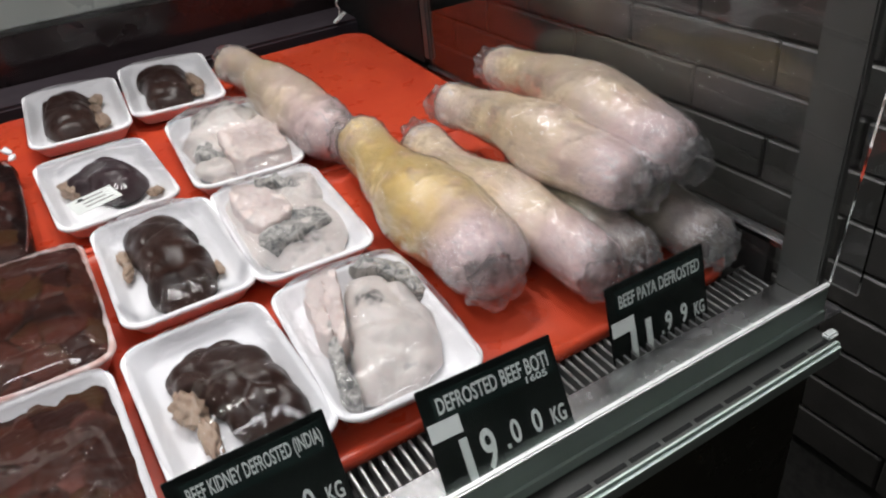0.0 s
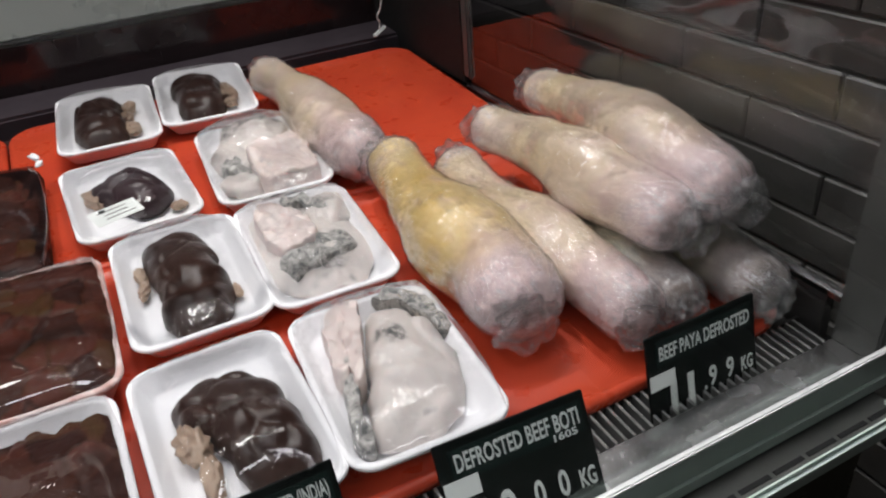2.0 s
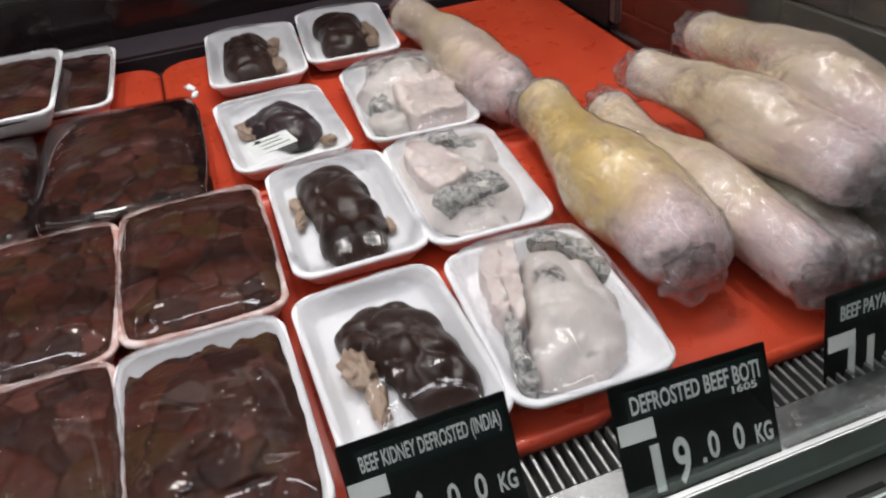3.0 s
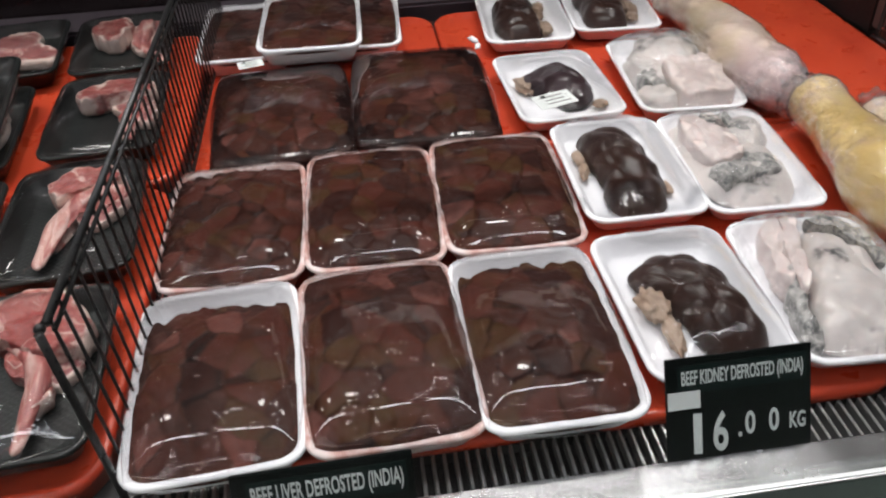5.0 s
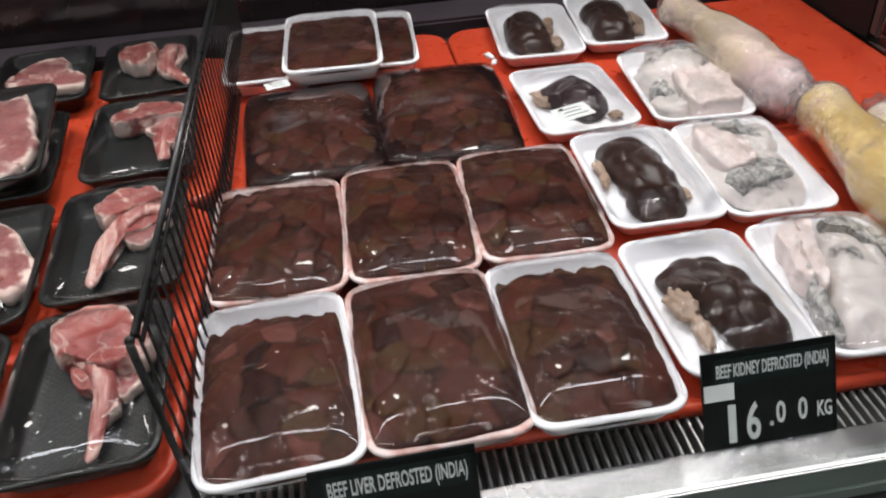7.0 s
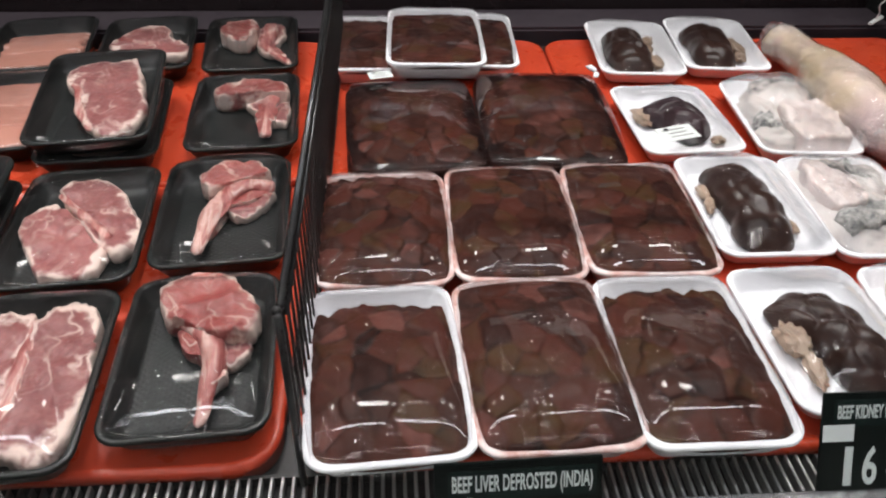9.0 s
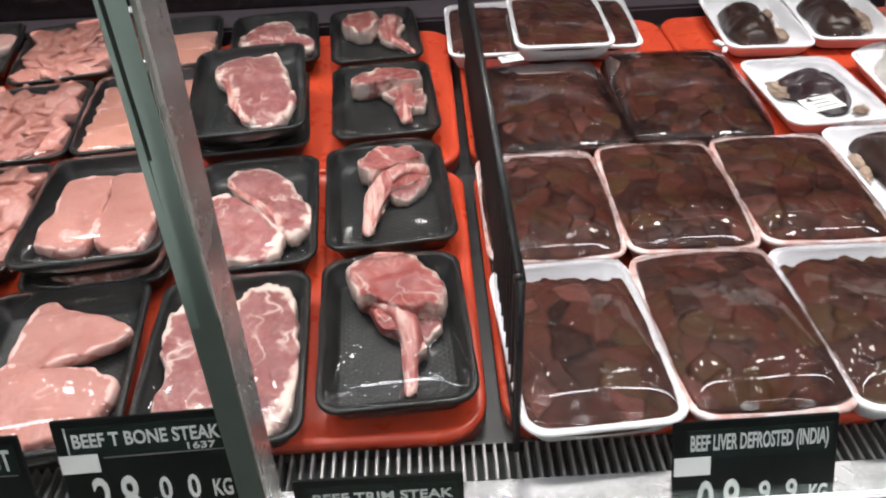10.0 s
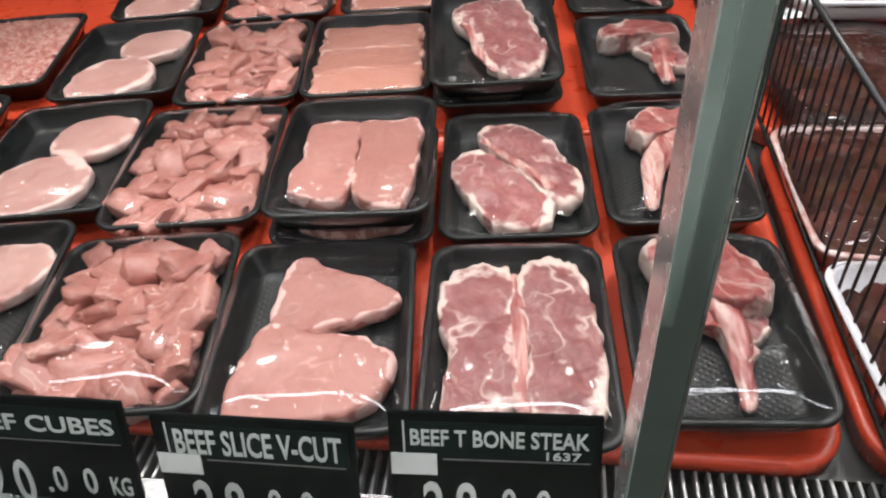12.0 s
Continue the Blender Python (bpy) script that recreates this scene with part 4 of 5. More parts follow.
tripe(0.737, 0.147, -2.8, 0.160, 0.224, [
    ("tripe", [(0.008, 0.090), (0.044, 0.084), (0.054, 0.060), (0.066, 0.040), (0.062, -0.035), (0.024, -0.088), (-0.046, -0.086), (-0.036, -0.030), (-0.012, 0.040)], 0.034, 0.006, tripe_meat),
    ("pale_fold", [(-0.034, 0.098), (-0.018, 0.098), (-0.030, 0.040), (-0.046, -0.010), (-0.054, 0.010), (-0.048, 0.060)], 0.030, 0.006, pale_tripe),
    ("pale_fold", [(-0.018, 0.098), (-0.002, 0.090), (-0.014, 0.040), (-0.036, -0.020), (-0.042, -0.004), (-0.030, 0.050)], 0.034, 0.006, pale_tripe),
    ("dark_fold", [(-0.040, 0.018), (-0.032, 0.016), (-0.046, -0.040), (-0.048, -0.086), (-0.062, -0.082), (-0.056, -0.030)], 0.028, 0.006, dark_tripe),
    ("dark_fold", [(0.018, 0.102), (0.052, 0.098), (0.072, 0.066), (0.074, 0.022), (0.060, 0.030), (0.046, 0.074)], 0.028, 0.006, dark_tripe)],
    [], "folded grey-white tripe with a dark seam in a white foam tray")
tripe(0.745, 0.397, -2.4, 0.153, 0.236, [
    ("tripe", [(-0.056, 0.098), (0.000, 0.108), (0.044, 0.098), (0.062, 0.050), (0.062, -0.040), (0.034, -0.090), (-0.030, -0.092), (-0.062, -0.050), (-0.064, 0.030)], 0.024, 0.006, tripe_meat),
    ("pale_fold", [(-0.042, 0.100), (-0.010, 0.072), (0.006, 0.030), (0.004, -0.012), (-0.024, -0.022), (-0.048, -0.012), (-0.056, 0.047)], 0.034, 0.006, pale_tripe),
    ("dark_fold", [(-0.012, 0.100), (-0.002, 0.110), (0.020, 0.088), (0.040, 0.052), (0.030, 0.044), (0.008, 0.070)], 0.029, 0.006, dark_tripe),
    ("dark_fold", [(-0.048, -0.036), (-0.012, -0.016), (0.020, -0.002), (0.046, -0.026), (0.034, -0.050), (-0.010, -0.058), (-0.040, -0.066)], 0.029, 0.006, dark_tripe)],
    [("tripe", 0.036, 0.060, 0.030, 0.050, 0.022, -20, tripe_meat)], "white tripe with dark grey streaks in a white foam tray")
tripe(0.755, 0.651, -3.5, 0.163, 0.248, [
    ("pale_fold", [(-0.016, 0.004), (0.030, 0.020), (0.066, 0.018), (0.068, -0.050), (0.060, -0.096), (0.020, -0.100), (-0.018, -0.090)], 0.036, 0.006, pale_tripe),
    ("dark_fold", [(-0.062, -0.020), (-0.036, -0.010), (-0.016, -0.040), (-0.020, -0.072), (-0.044, -0.068)], 0.028, 0.006, dark_tripe)],
    [("tripe", 0.002, 0.050, 0.056, 0.058, 0.042, 10, tripe_meat), ("tripe", -0.038, 0.010, 0.030, 0.050, 0.028, 20, tripe_meat), ("tripe", -0.036, -0.062, 0.034, 0.030, 0.020, 0, tripe_meat),
     ("dark_fold", 0.014, 0.064, 0.028, 0.040, 0.044, -20, dark_tripe)], "bulging tripe with a dark speckled patch in a white foam tray")


# ---- goods: wrapped feet ----
def foot(a, b, r, skin, label, sag=0.0, side=0.0, knob=1.0, group="wrapped feet"):
    """A cow's foot wound in cling film: thin crumpled shank, ankle bend, heavy rounded hoof end."""
    a, b = Vector(a), Vector(b)
    root = thing("wrapped_foot", Matrix.Translation(a), label, "meat", group)
    d = b - a
    off = d.cross(Vector((0, 0, 1))).normalized()
    steps = (0, 0.125, 0.25, 0.375, 0.5, 0.625, 0.75, 0.875, 1.0)
    path = [tuple(d * s + off * side * math.sin(s * 5.6) + Vector((0, 0, sag * math.sin(s * math.pi)))) for s in steps]
    radii = [r * q for q in (0.80, 0.70, 0.72, 0.86, 1.06, 1.10 * knob, 0.98 * knob, 0.97 * knob, 0.76)]
    seed = random.random() * 30
    tube(root, "foot", path, radii, skin, "", 40, 88, 0.15, 0.92, seed=seed)
    ob = tube(root, "film", path, radii, film_crumpled, "tight crumpled cling film", 110, 210, 0.15, 0.92, grow=0.0014, seed=seed)
    ob.visible_shadow = False
    for s, k in ((0.0, 0.56), (1.0, 0.60)):
        c = d * s + d.normalized() * (0.002 if s else -0.006)
        e = part("film_end", blob(r * k, r * 0.34, r * k, tuple(c), math.degrees(math.atan2(-d.x, d.y)), 0.42, 2.2, sub=4), film_gathered, root, "gathered film", smooth=True)
        e.visible_shadow = False
    return root


def on_deck(x, y, h):
    return (x, y, RED_TOP + GRADE * y + h)


foot(on_deck(0.848, 0.925, 0.042), on_deck(0.882, 0.505, 0.042), 0.047, foot_pale, "pale cow foot wound in clear film lying on the red tray", 0.004, -0.004)
foot(on_deck(0.903, 0.500, 0.046), on_deck(0.868, 0.104, 0.050), 0.052, foot_yellow, "yellow cow foot wound in clear film lying on the red tray", 0.004, 0.008)
foot(on_deck(0.979, 0.462, 0.036), on_deck(0.966, 0.050, 0.042), 0.042, foot_pale, "slim pale cow foot in film beneath two others", 0.002, 0.010)
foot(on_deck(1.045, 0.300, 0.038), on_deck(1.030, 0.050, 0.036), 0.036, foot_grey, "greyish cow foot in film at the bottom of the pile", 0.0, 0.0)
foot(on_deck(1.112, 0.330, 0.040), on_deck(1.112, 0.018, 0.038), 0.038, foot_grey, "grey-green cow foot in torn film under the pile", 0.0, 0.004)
foot(on_deck(1.032, 0.468, 0.070), on_deck(1.064, 0.088, 0.100), 0.046, foot_pale, "pale cow foot in film stacked on the others", 0.010, -0.006)
foot(on_deck(1.122, 0.470, 0.102), on_deck(1.120, 0.080, 0.118), 0.047, foot_pale, "large pale cow foot in film on top of the pile", 0.018, -0.008)

# ---- goods: black trays ----
BD = 0.032
FLOOR = 0.006


def black_pack(name, label, group, x, y, rot, w, l, h=0.0, tilt=0.0):
    return pack(name, label, "meat pack", group, x, y, rot, w, l, BD, black_foam, h, tilt, "black foam tray with a waffle base")


def trim_steak(x, y, rot, w, l, head, bone, label, tail=None):
    """A bone-in steak: a rounded red head and a long bare rib."""
    root = black_pack("trim_steak_pack", label, "trim steak packs", x, y, rot, w, l)
    slab(root, "steak", head, 0.031, FLOOR + 0.001, steak_meat, "red meat with a white fat edge", 0.007, ragged=1.0)
    if tail:
        slab(root, "trimming", tail, 0.015, FLOOR, tbone_meat, "paler flap of meat", 0.005, ragged=0.8)
    radii = [0.0115, 0.0130, 0.0120, 0.0088, 0.0060][: len(bone)]
    tube(root, "rib", bone, radii, bone_meat, "pale scraped rib bone", 20, 44, 0.42, 0.62)
    # meat left along the upper half of the rib
    ax, ay, az = bone[0]
    mx, my, mz = bone[len(bone) // 2]
    ex, ey, ez = bone[-2]
    nrm = Vector((-(ey - ay), ex - ax)).normalized()
    pts = [Vector((ax, ay)), Vector((ax, ay)) * 0.5 + Vector((mx, my)) * 0.5 + nrm * 0.017, Vector((mx, my)) + nrm * 0.016, Vector((ex, ey)) + nrm * 0.010,
           Vector((ex, ey)) - nrm * 0.004, Vector((mx, my)) - nrm * 0.012, Vector((ax, ay)) * 0.5 + Vector((mx, my)) * 0.5 - nrm * 0.018]
    slab(root, "rib_meat", [tuple(q) for q in pts], 0.016, FLOOR + 0.002, steak_meat, "ragged red meat along the rib", 0.006, ragged=0.8)
    bx, by, bz = bone[-1]
    for s in (-1, 1):
        tube(root, "film_crease", [(bx + s * 0.004, by + 0.012, bz), (bx + s * 0.010, by - 0.004, bz + 0.006), (bx + s * 0.006, by - 0.018, bz + 0.008)], [0.0008] * 3, film_crumpled, "", 6, 10)
    hx, hy = (sum(q[k] for q in head) / len(head) for k in (0, 1))
    film_sheet(root, w, l, BD, lambda px, py: max(dome(w, l, 0.019)(px, py), 0.018 * math.exp(-((px - hx) / 0.062) ** 4 - ((py - hy) / 0.050) ** 4)))
    return root


trim_steak(-0.103, 0.156, 3.3, 0.163, 0.234, [(-0.048, 0.098), (-0.010, 0.112), (0.030, 0.098), (0.058, 0.058), (0.056, 0.020), (0.028, 0.012), (-0.006, 0.030), (-0.030, 0.040), (-0.046, 0.062)],
           [(-0.026, 0.058, 0.024), (0.006, 0.026, 0.026), (0.018, -0.012, 0.024), (0.014, -0.050, 0.020), (0.010, -0.094, 0.017)],
           "red trim steak with a long rib in a black foam tray", [(0.006, 0.030), (0.046, 0.026), (0.052, 0.000), (0.030, -0.018), (0.010, -0.004)])
trim_steak(-0.115, 0.414, 4.5, 0.168, 0.242, [(-0.030, 0.082), (0.000, 0.106), (0.040, 0.094), (0.056, 0.070), (0.030, 0.060), (0.000, 0.050), (-0.020, 0.036), (-0.034, 0.050)],
           [(0.062, 0.050, 0.020), (0.020, 0.054, 0.026), (-0.012, 0.016, 0.024), (-0.024, -0.036, 0.020), (-0.032, -0.082, 0.017)],
           "trim steak with a curved rib in a black foam tray", [(0.000, 0.048), (0.046, 0.052), (0.060, 0.036), (0.040, 0.006), (0.016, -0.012), (-0.004, 0.014)])
trim_steak(-0.127, 0.686, 3.8, 0.170, 0.248, [(-0.052, 0.060), (-0.014, 0.092), (0.030, 0.088), (0.066, 0.066), (0.060, 0.044), (0.020, 0.050), (-0.020, 0.040), (-0.046, 0.038)],
           [(0.044, 0.058, 0.024), (0.036, 0.020, 0.024), (0.030, -0.024, 0.020), (0.034, -0.068, 0.016)],
           "trim steak with a short rib in a black foam tray", [(0.000, 0.040), (0.056, 0.046), (0.070, 0.004), (0.060, -0.030), (0.036, -0.020), (0.012, 0.014)])
trim_steak(-0.152, 0.951, 5.5, 0.170, 0.240, [(-0.060, 0.050), (-0.040, 0.094), (0.000, 0.090), (0.010, 0.050), (-0.006, 0.008), (-0.040, 0.010)],
           [(0.036, 0.092, 0.026), (0.034, 0.040, 0.026), (0.026, -0.010, 0.022), (0.052, -0.046, 0.018), (0.070, -0.076, 0.016)],
           "small bone-in trim steak in a black foam tray at the back", [(0.006, 0.080), (0.048, 0.108), (0.062, 0.060), (0.040, 0.010), (0.012, 0.020)])


def bone_steak(x, y, rot, w, l, cuts, label, h=0.0, tilt=0.0, bones=(), swell=0.004):
    root = black_pack("bone_steak_pack", label, "bone steak packs", x, y, rot, w, l, h, tilt)
    for k, outline in enumerate(cuts):
        slab(root, "steak", outline, 0.020 + 0.003 * k, FLOOR + 0.001, tbone_meat, "dark pink steak with white fat", 0.005, ragged=1.0)
    for path in bones:
        tube(root, "bone", path, [0.0072] * len(path), bone_meat, "pale bone and fat seam", 14, 60, 0.9, 0.40)
    film_sheet(root, w, l, BD, dome(w, l, 0.0185 if swell > 0.003 else 0.013))
    return root


bone_steak(-0.280, 0.127, 3.4, 0.171, 0.248, [[(-0.070, 0.074), (-0.048, 0.098), (-0.010, 0.094), (-0.002, 0.050), (-0.004, -0.010), (0.002, -0.070), (-0.030, -0.096), (-0.066, -0.088), (-0.062, -0.030), (-0.076, 0.030)],
                                              [(0.006, 0.096), (0.040, 0.108), (0.064, 0.084), (0.074, 0.030), (0.076, -0.040), (0.066, -0.100), (0.030, -0.104), (0.006, -0.074), (0.010, 0.000), (0.002, 0.050)]],
           "two thick bone-in steaks with white fat in a black foam tray", bones=[[(-0.002, 0.084, 0.026), (0.004, 0.030, 0.026), (-0.002, -0.030, 0.025), (0.008, -0.086, 0.024)]])
bone_steak(-0.293, 0.386, 4.5, 0.172, 0.250, [[(-0.078, 0.020), (-0.052, 0.052), (-0.020, 0.030), (0.020, -0.010), (0.044, -0.060), (0.020, -0.104), (-0.026, -0.096), (-0.054, -0.050)],
                                              [(-0.040, 0.094), (-0.004, 0.108), (0.034, 0.076), (0.064, 0.020), (0.078, -0.030), (0.058, -0.062), (0.030, -0.046), (0.000, 0.006), (-0.030, 0.050)]],
           "two overlapping bone-in steaks in a black foam tray", bones=[[(-0.040, 0.070, 0.029), (-0.014, 0.036, 0.030), (0.020, -0.006, 0.030), (0.040, -0.040, 0.029)]])
stack_label = "black foam tray of meat under another pack"
root = black_pack("bone_steak_pack", stack_label, "bone steak packs", -0.335, 0.665, 6.0, 0.176, 0.262)
slab(root, "steak", [(-0.05, 0.07), (0.03, 0.09), (0.06, 0.0), (0.02, -0.08), (-0.05, -0.06)], 0.016, FLOOR, tbone_meat)
film_sheet(root, 0.176, 0.262, BD, dome(0.17, 0.25, 0.0185))
bone_steak(-0.335, 0.655, 6.0, 0.178, 0.258, [[(-0.060, 0.058), (-0.030, 0.098), (0.030, 0.106), (0.054, 0.070), (0.060, 0.020), (0.070, -0.040), (0.054, -0.094), (0.020, -0.104), (-0.010, -0.070), (-0.022, -0.010)]],
           "fat-edged bone-in steak in a black foam tray on another", 0.046, 5.0, [[(-0.052, 0.062, 0.024), (-0.034, 0.020, 0.025), (-0.020, -0.040, 0.024), (0.004, -0.088, 0.022)]], 0.002)
bone_steak(-0.343, 0.953, 7.0, 0.168, 0.240, [[(-0.070, 0.016), (-0.050, 0.064), (-0.010, 0.094), (0.030, 0.080), (0.040, 0.030), (0.078, -0.020), (0.060, -0.050), (0.000, -0.040), (-0.050, -0.030)]],
           "bone-in steak in a black foam tray at the back", bones=[[(-0.054, 0.040, 0.026), (-0.020, 0.008, 0.027), (0.020, 0.000, 0.026)]])

# slices: V-cut, squares, strips
root = black_pack("slice_pack", "two pink V-cut beef slices in a black foam tray", "slice packs", -0.469, 0.125, 6.3, 0.186, 0.246)
slab(root, "slice", [(-0.040, 0.098), (-0.020, 0.104), (0.004, 0.086), (0.060, 0.060), (0.078, 0.040), (0.060, 0.018), (0.010, 0.004), (-0.020, 0.000), (-0.048, 0.010), (-0.046, 0.060)], 0.017, FLOOR + 0.004, slice_meat, "upper pink slice", 0.002)
slab(root, "slice", [(-0.046, 0.014), (-0.010, 0.000), (0.040, -0.010), (0.072, -0.030), (0.078, -0.052), (0.050, -0.094), (0.000, -0.108), (-0.060, -0.106), (-0.070, -0.060), (-0.060, -0.020)], 0.021, FLOOR + 0.001, slice_meat, "lower pink slice", 0.002)
film_sheet(root, 0.186, 0.246, BD, dome(0.186, 0.246, 0.0185))
root = black_pack("slice_pack", stack_label, "slice packs", -0.474, 0.362, 5.4, 0.180, 0.240)
slab(root, "slice", [(-0.06, 0.07), (0.06, 0.07), (0.06, -0.07), (-0.06, -0.07)], 0.015, FLOOR, slice_meat)
film_sheet(root, 0.180, 0.240, BD, dome(0.18, 0.24, 0.0185))
root = black_pack("slice_pack", "two square pink beef slices in a stacked black foam tray", "slice packs", -0.475, 0.364, 5.4, 0.182, 0.240, 0.036)
slab(root, "slice", [(-0.064, 0.066), (-0.034, 0.078), (-0.004, 0.070), (0.000, 0.010), (0.000, -0.060), (-0.014, -0.086), (-0.050, -0.080), (-0.072, -0.058), (-0.066, 0.000)], 0.019, FLOOR + 0.001, slice_meat, "", 0.0015)
slab(root, "slice", [(0.000, 0.072), (0.040, 0.074), (0.072, 0.070), (0.072, 0.000), (0.066, -0.070), (0.052, -0.100), (0.016, -0.088), (0.000, -0.060), (0.002, 0.010)], 0.020, FLOOR + 0.001, slice_meat, "", 0.0015)
film_sheet(root, 0.182, 0.240, BD, dome(0.18, 0.24, 0.0185))


def strips(x, y, rot, w, l, n, sx, y0, y1, label, material=None):
    root = black_pack("slice_pack", label, "slice packs", x, y, rot, w, l)
    step = (y1 - y0) / n
    for k in range(n):
        yc = y1 - (k + 0.5) * step
        j = random.uniform(-0.004, 0.004)
        slab(root, "slice", [(-sx + j, yc + step * 0.75), (0.0, yc + step * 0.8 + j), (sx + j, yc + step * 0.75), (sx * 1.02, yc), (sx - j, yc - step * 0.72), (0.0, yc - step * 0.7), (-sx - j, yc - step * 0.72), (-sx * 1.03, yc)],
             0.014 + 0.0022 * (k % 2), FLOOR + 0.001 + 0.0012 * k, material or strip_meat, "", 0.001, n=40)
    film_sheet(root, w, l, BD, dome(w, l, 0.0185))


strips(-0.526, 0.695, 7.5, 0.188, 0.270, 6, 0.076, -0.112, 0.100, "thin overlapping pink-brown beef slices in a black foam tray")
strips(-0.535, 0.957, 9.0, 0.176, 0.235, 4, 0.066, -0.086, 0.050, "thin beef slices in a black foam tray at the back")

# cubes
cube_meshes = []
for k in range(5):
    bm = bmesh.new()
    bmesh.ops.create_cube(bm, size=2)
    bmesh.ops.subdivide_edges(bm, edges=bm.edges[:], cuts=3, use_grid_fill=True)
    sd = Vector((k * 5.1, k * 2.3, 1))
    for v in bm.verts:
        p = v.co.normalized() * 1.25
        v.co = v.co * 0.70 + p * 0.26
        v.co += Vector((noise.noise(v.co * 1.1 + sd), noise.noise(v.co * 1.1 - sd), noise.noise(v.co * 1.3 + 2 * sd))) * 0.42
        v.co *= 0.018
    me = bpy.data.meshes.new("cube_chunk")
    bm.to_mesh(me)
    bm.free()
    me.materials.append(cube_meat)
    me.polygons.foreach_set("use_smooth", [True] * len(me.polygons))
    cube_meshes.append(me)


def cubes(x, y, rot, w, l, y0, y1, cols=5, label="pink diced beef cubes in a black foam tray"):
    root = black_pack("cube_pack", label, "cube packs", x, y, rot, w, l)
    hw = w / 2 - 0.020
    rows = round((y1 - y0) / 0.027)
    for j in range(rows):
        for i in range(cols):
            cx = -hw + (i + 0.5) * 2 * hw / cols + random.uniform(-0.008, 0.008)
            cy = y0 + (j + 0.5) * (y1 - y0) / rows + random.uniform(-0.005, 0.005)
            s = random.uniform(0.72, 1.15)
            part("cube", random.choice(cube_meshes), parent=root, at=pose(cx, cy, FLOOR + 0.010 + random.uniform(0, 0.011), random.uniform(-24, 24), random.uniform(-24, 24), random.uniform(0, 360))
                 @ Matrix.Diagonal((s, s * random.uniform(0.8, 1.6), s * 0.66, 1)))
    film_sheet(root, w, l, BD, dome(w, l, 0.0185))


cubes(-0.658, 0.129, 8.5, 0.188, 0.242, -0.104, 0.104)
cubes(-0.684, 0.394, 7.0, 0.190, 0.258, -0.118, 0.112)
cubes(-0.710, 0.667, 8.0, 0.180, 0.262, -0.116, 0.110)
cubes(-0.735, 0.948, 10.8, 0.186, 0.262, -0.116, 0.110)


def medallions(x, y, rot, w, l, label="two pale pink beef medallions in a black foam tray"):
    root = black_pack("medallion_pack", label, "medallion packs", x, y, rot, w, l)
    slab(root, "medallion", [(-0.030, 0.036), (-0.012, 0.092), (0.040, 0.104), (0.078, 0.084), (0.070, 0.030), (0.014, 0.004)], 0.016, FLOOR + 0.001, pale_meat, "", 0.0015)
    slab(root, "medallion", [(-0.080, -0.074), (-0.064, -0.014), (-0.014, 0.010), (0.036, -0.014), (0.044, -0.074), (0.000, -0.112), (-0.060, -0.112)], 0.018, FLOOR + 0.001, pale_meat, "", 0.0015)
    film_sheet(root, w, l, BD, dome(w, l, 0.0185))


for x, y, rot in ((-0.850, 0.130, 10.5), (-0.876, 0.403, 11.0), (-0.908, 0.680, 10.0), (-0.943, 0.955, 12.0)):
    medallions(x, y, rot, 0.190, 0.262)
for x, y, rot in ((-1.095, 0.410, 12.0), (-1.125, 0.700, 11.0)):
    root = black_pack("mince_pack", "coarse pink minced beef in a black foam tray", "mince packs", x, y, rot, 0.186, 0.268)
    heap(root, "mince", 0.180, 0.262, BD, 0.006, 0.003, 150, minced, "coarse fatty mince")
    film_sheet(root, 0.186, 0.268, BD, dome(0.186, 0.268, 0.010))


# ---- price signs ----
def text_mesh(body, width, height, material):
    """Words in the built-in font, as a thin mesh fitted into a box centred on the origin."""
    cu = bpy.data.curves.new("words", "FONT")
    cu.body, cu.extrude, cu.resolution_u, cu.offset = body, 0.012, 3, 0.016
    ob = new("words", cu)
    bpy.context.view_layer.update()
    me = bpy.data.meshes.new_from_object(ob.evaluated_get(bpy.context.evaluated_depsgraph_get()))
    bpy.data.objects.remove(ob)
    co = np.empty(len(me.vertices) * 3)
    me.vertices.foreach_get("co", co)
    co = co.reshape(-1, 3)
    lo, hi = co.min(0), co.max(0)
    co = (co - (lo + hi) / 2) * np.array([width / (hi[0] - lo[0]), height / (hi[1] - lo[1]), 0.0006 / max(hi[2] - lo[2], 1e-6)])
    me.vertices.foreach_set("co", co.ravel())
    me.materials.clear()
    me.materials.append(material)
    return me


SW, SH = 0.136, 0.103


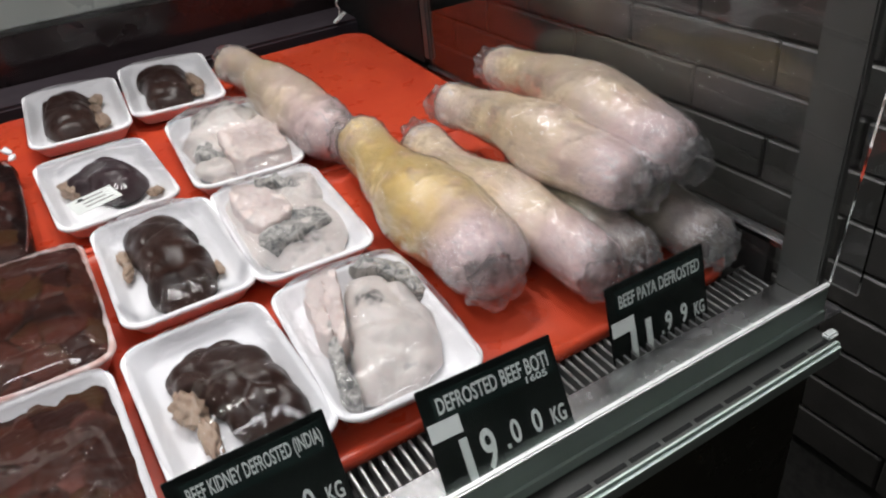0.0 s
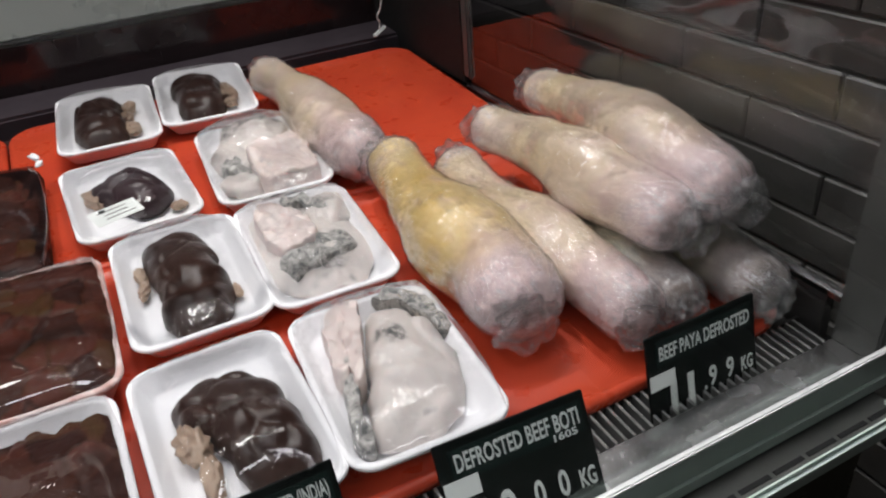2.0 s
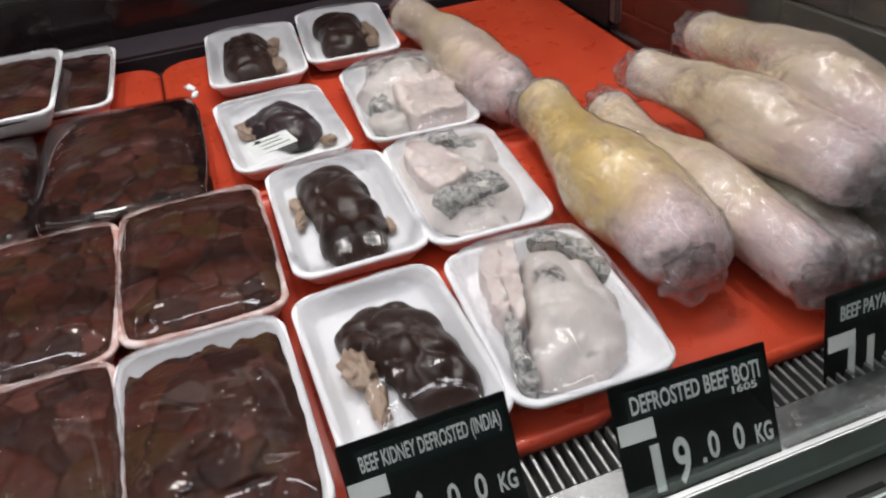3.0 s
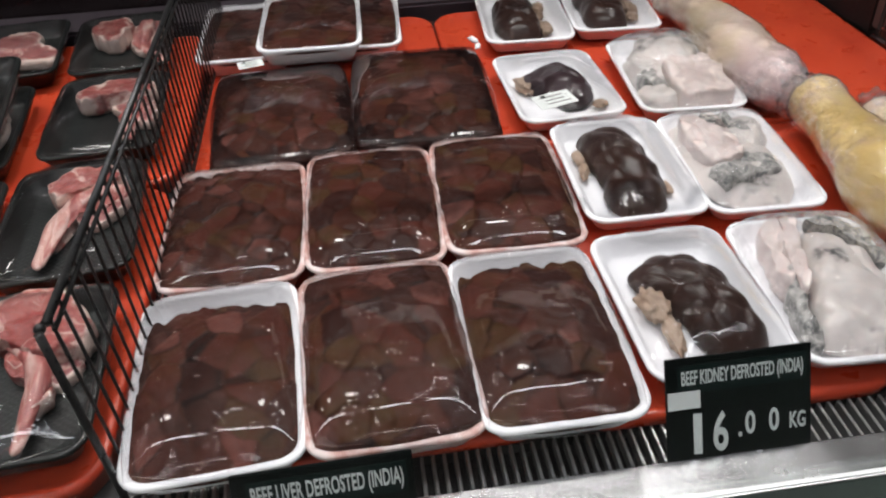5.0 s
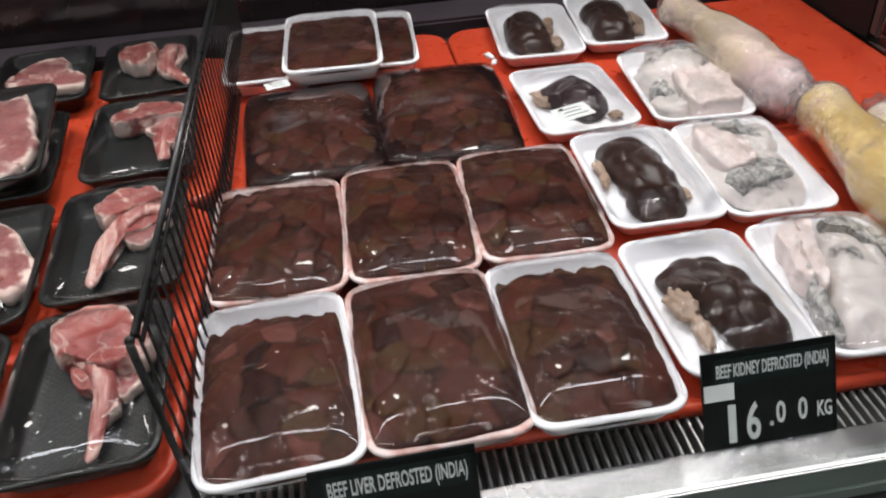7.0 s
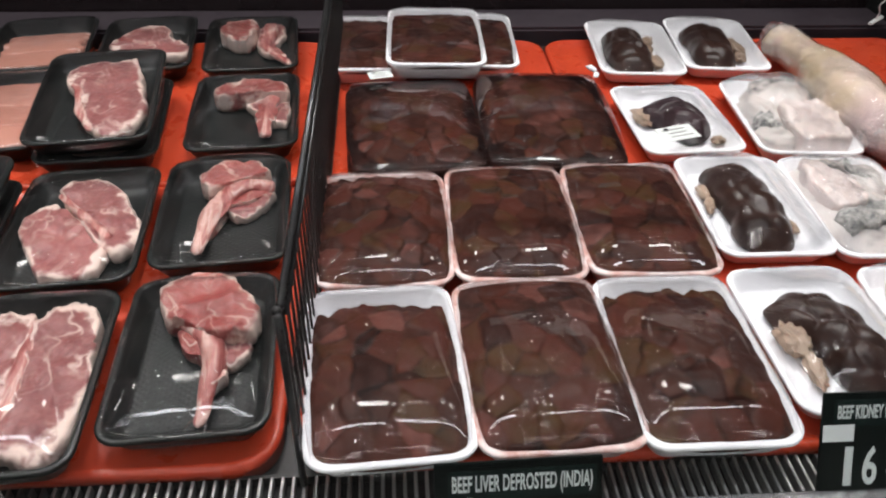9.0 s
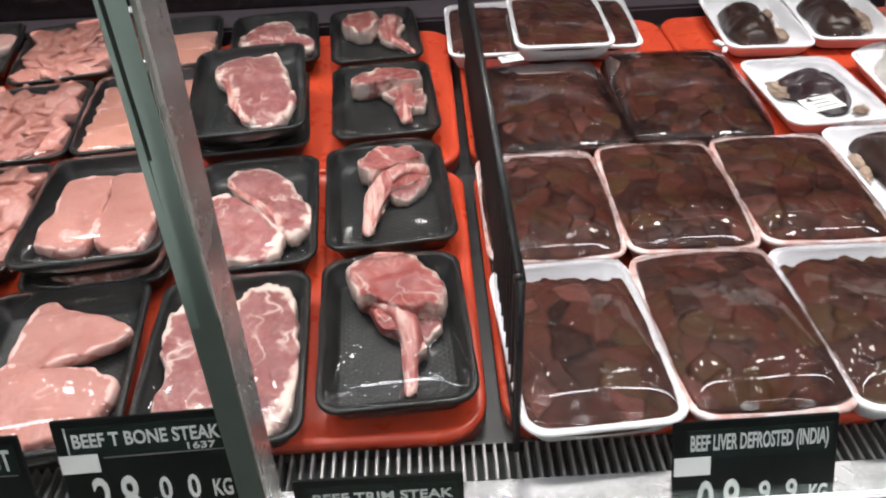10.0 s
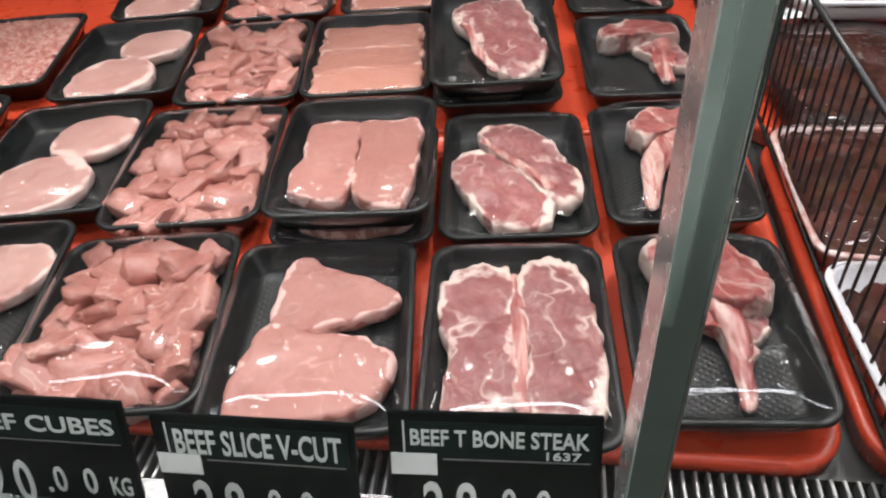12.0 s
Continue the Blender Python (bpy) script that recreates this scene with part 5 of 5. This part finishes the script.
def price_sign(x, y, z, tilt, turn, words, price, label, code="", bar=False, wide=0.80, tall=0.0125, roll=0.0, sticker=0.0125):
    """A black price sign; x, y, z is the middle of its top edge; local x runs along it and local y up it."""
    root = thing("price_sign", pose(x, y, z, 90 - tilt, 0, turn) @ pose(0, 0, 0, 0, 0, roll) @ pose(0, -SH / 2, 0), label, "price sign", "price signs along the front")
    part("board", box(SW, SH, 0.0032, 0.0006), sign_black, root, "black plastic board")
    part("header", box(SW - 0.016, 0.026, 0.0006, at=(0.003, 0.0315, 0.0019)), sign_header, root, "dark green-black header strip")
    part("words", text_mesh(words, wide * (SW - 0.014), tall, sign_white), parent=root, label="white capitals", at=pose(0.003, 0.033 if code else 0.031, 0.0024))
    if code:
        part("code", text_mesh(code, 0.022, 0.0062, sign_white), parent=root, label="white digits", at=pose(0.044, 0.0215, 0.0024))
    if bar:
        part("edge_line", box(0.0012, 0.024, 0.0004, at=(-0.058, 0.0335, 0.0023)), sign_white, root)
        part("rule", box(0.094, 0.0010, 0.0004, at=(0.014, 0.0165, 0.0022)), print_grey, root)
    part("sticker", box(0.030, 0.0165, 0.0005, at=(-0.052, sticker, 0.0027)), sticker_white, root, "blank white sticker")
    spots = iter((-0.040, -0.0185))
    cents = iter((0.0095, 0.0320))
    for ch, size in price:
        if ch == ".":
            part("price_point", box(0.0030, 0.0040, 0.0004, at=(0.000, -0.0270, 0.0022)), sign_white, root)
            continue
        w, hgt = (0.0140, 0.039) if size else (0.0095, 0.0225)
        lx = next(spots) if size else next(cents)
        part("price_digit", text_mesh(ch, w * (0.55 if ch == "1" else 1.0), hgt, sign_white), parent=root, at=pose(lx, -0.021 if size else -0.0165, 0.0024))
    part("unit", text_mesh("KG", 0.0150, 0.0160, sign_white), parent=root, label="white unit letters", at=pose(0.0545, -0.0195, 0.0024))
    foot_len = 0.03
    part("sign_foot", box(0.03, 0.004, foot_len, 0.001, at=(0, -SH / 2 + 0.006, -foot_len / 2 - 0.002)), sign_black, root, "clear black stand foot")
    return root


def digits(a, b):
    return [(c, True) for c in a] + [(".", False)] + [(c, False) for c in b]


price_sign(1.005, 0.014, 0.936, 13, 0, "BEEF PAYA DEFROSTED", digits("11", "99"), "black price sign with white digits before the wrapped feet", wide=0.93, tall=0.015, sticker=0.003)
price_sign(0.772, -0.017, 0.951, 27, -3, "DEFROSTED BEEF BOTI", digits("19", "00"), "black price sign with white digits before the tripe", code="1605", wide=0.92, tall=0.015)
price_sign(0.567, 0.023, 0.946, 24.6, 0, "BEEF KIDNEY DEFROSTED (INDIA)", digits("16", "00"), "black price sign with white digits before the kidneys", wide=0.93, tall=0.0175)
price_sign(0.200, -0.058, 0.971, 20, 1, "BEEF LIVER DEFROSTED (INDIA)", digits("08", "99"), "black price sign with white digits before the liver", wide=0.93, tall=0.019)
price_sign(-0.108, -0.084, 0.957, 3, 0, "BEEF TRIM STEAK", [], "black price sign below the trim steaks", wide=0.92, tall=0.0105)
price_sign(-0.288, -0.060, 1.016, 15, 2, "BEEF T BONE STEAK", digits("28", "00"), "black price sign with a code before the bone-in steaks", code="1637", bar=True, wide=0.93, tall=0.0125)
price_sign(-0.443, -0.075, 1.016, 12, 0, "BEEF SLICE V-CUT", digits("28", "00"), "black price sign with tall letters before the slices", bar=True, wide=0.92, tall=0.02)
price_sign(-0.598, -0.072, 1.021, 12, 0, "BEEF CUBES", digits("20", "00"), "black price sign with wide letters before the cubes", bar=True, wide=0.92, tall=0.0135)

# ---- slats of the air grille along the front ----
slat_bm = box(0.0034, 0.042, 0.012, 0.0008, segments=1)
slat_mesh = bpy.data.meshes.new("slat")
slat_bm.to_mesh(slat_mesh)
slat_bm.free()
slat_mesh.materials.append(slat_steel)
grille = thing("air_grille", pose(0, 0, 0), "steel air return grille with narrow slats along the deck front", "grille")
part("grille_bar", box(2.7, 0.004, 0.014, at=(-0.17, 0.0275, 0.850)), dark_metal, grille)
for k in range(258):
    part("slat", slat_mesh, parent=grille, at=pose(1.160 - k * 0.0105, 0.0045, 0.8522, 3))

# ---- tiles of the east wall ----
tile_bm = box(0.010, 0.294, 0.0695, 0.003, segments=1)
tile_mesh = bpy.data.meshes.new("tile")
tile_bm.to_mesh(tile_mesh)
tile_bm.free()
tile_mesh.materials.append(grey_tile)
for row in range(-8, 8):
    z = 0.944 + 0.0375 + row * 0.0752
    shift = 0.0 if row % 2 == 0 else 0.15
    for col in range(-3, 4):
        y = 0.525 + shift - 0.15 + col * 0.298 - 0.002
        part("tile", tile_mesh, parent=wall_east, at=pose(1.455 + random.uniform(-0.0008, 0.0008), y, z))
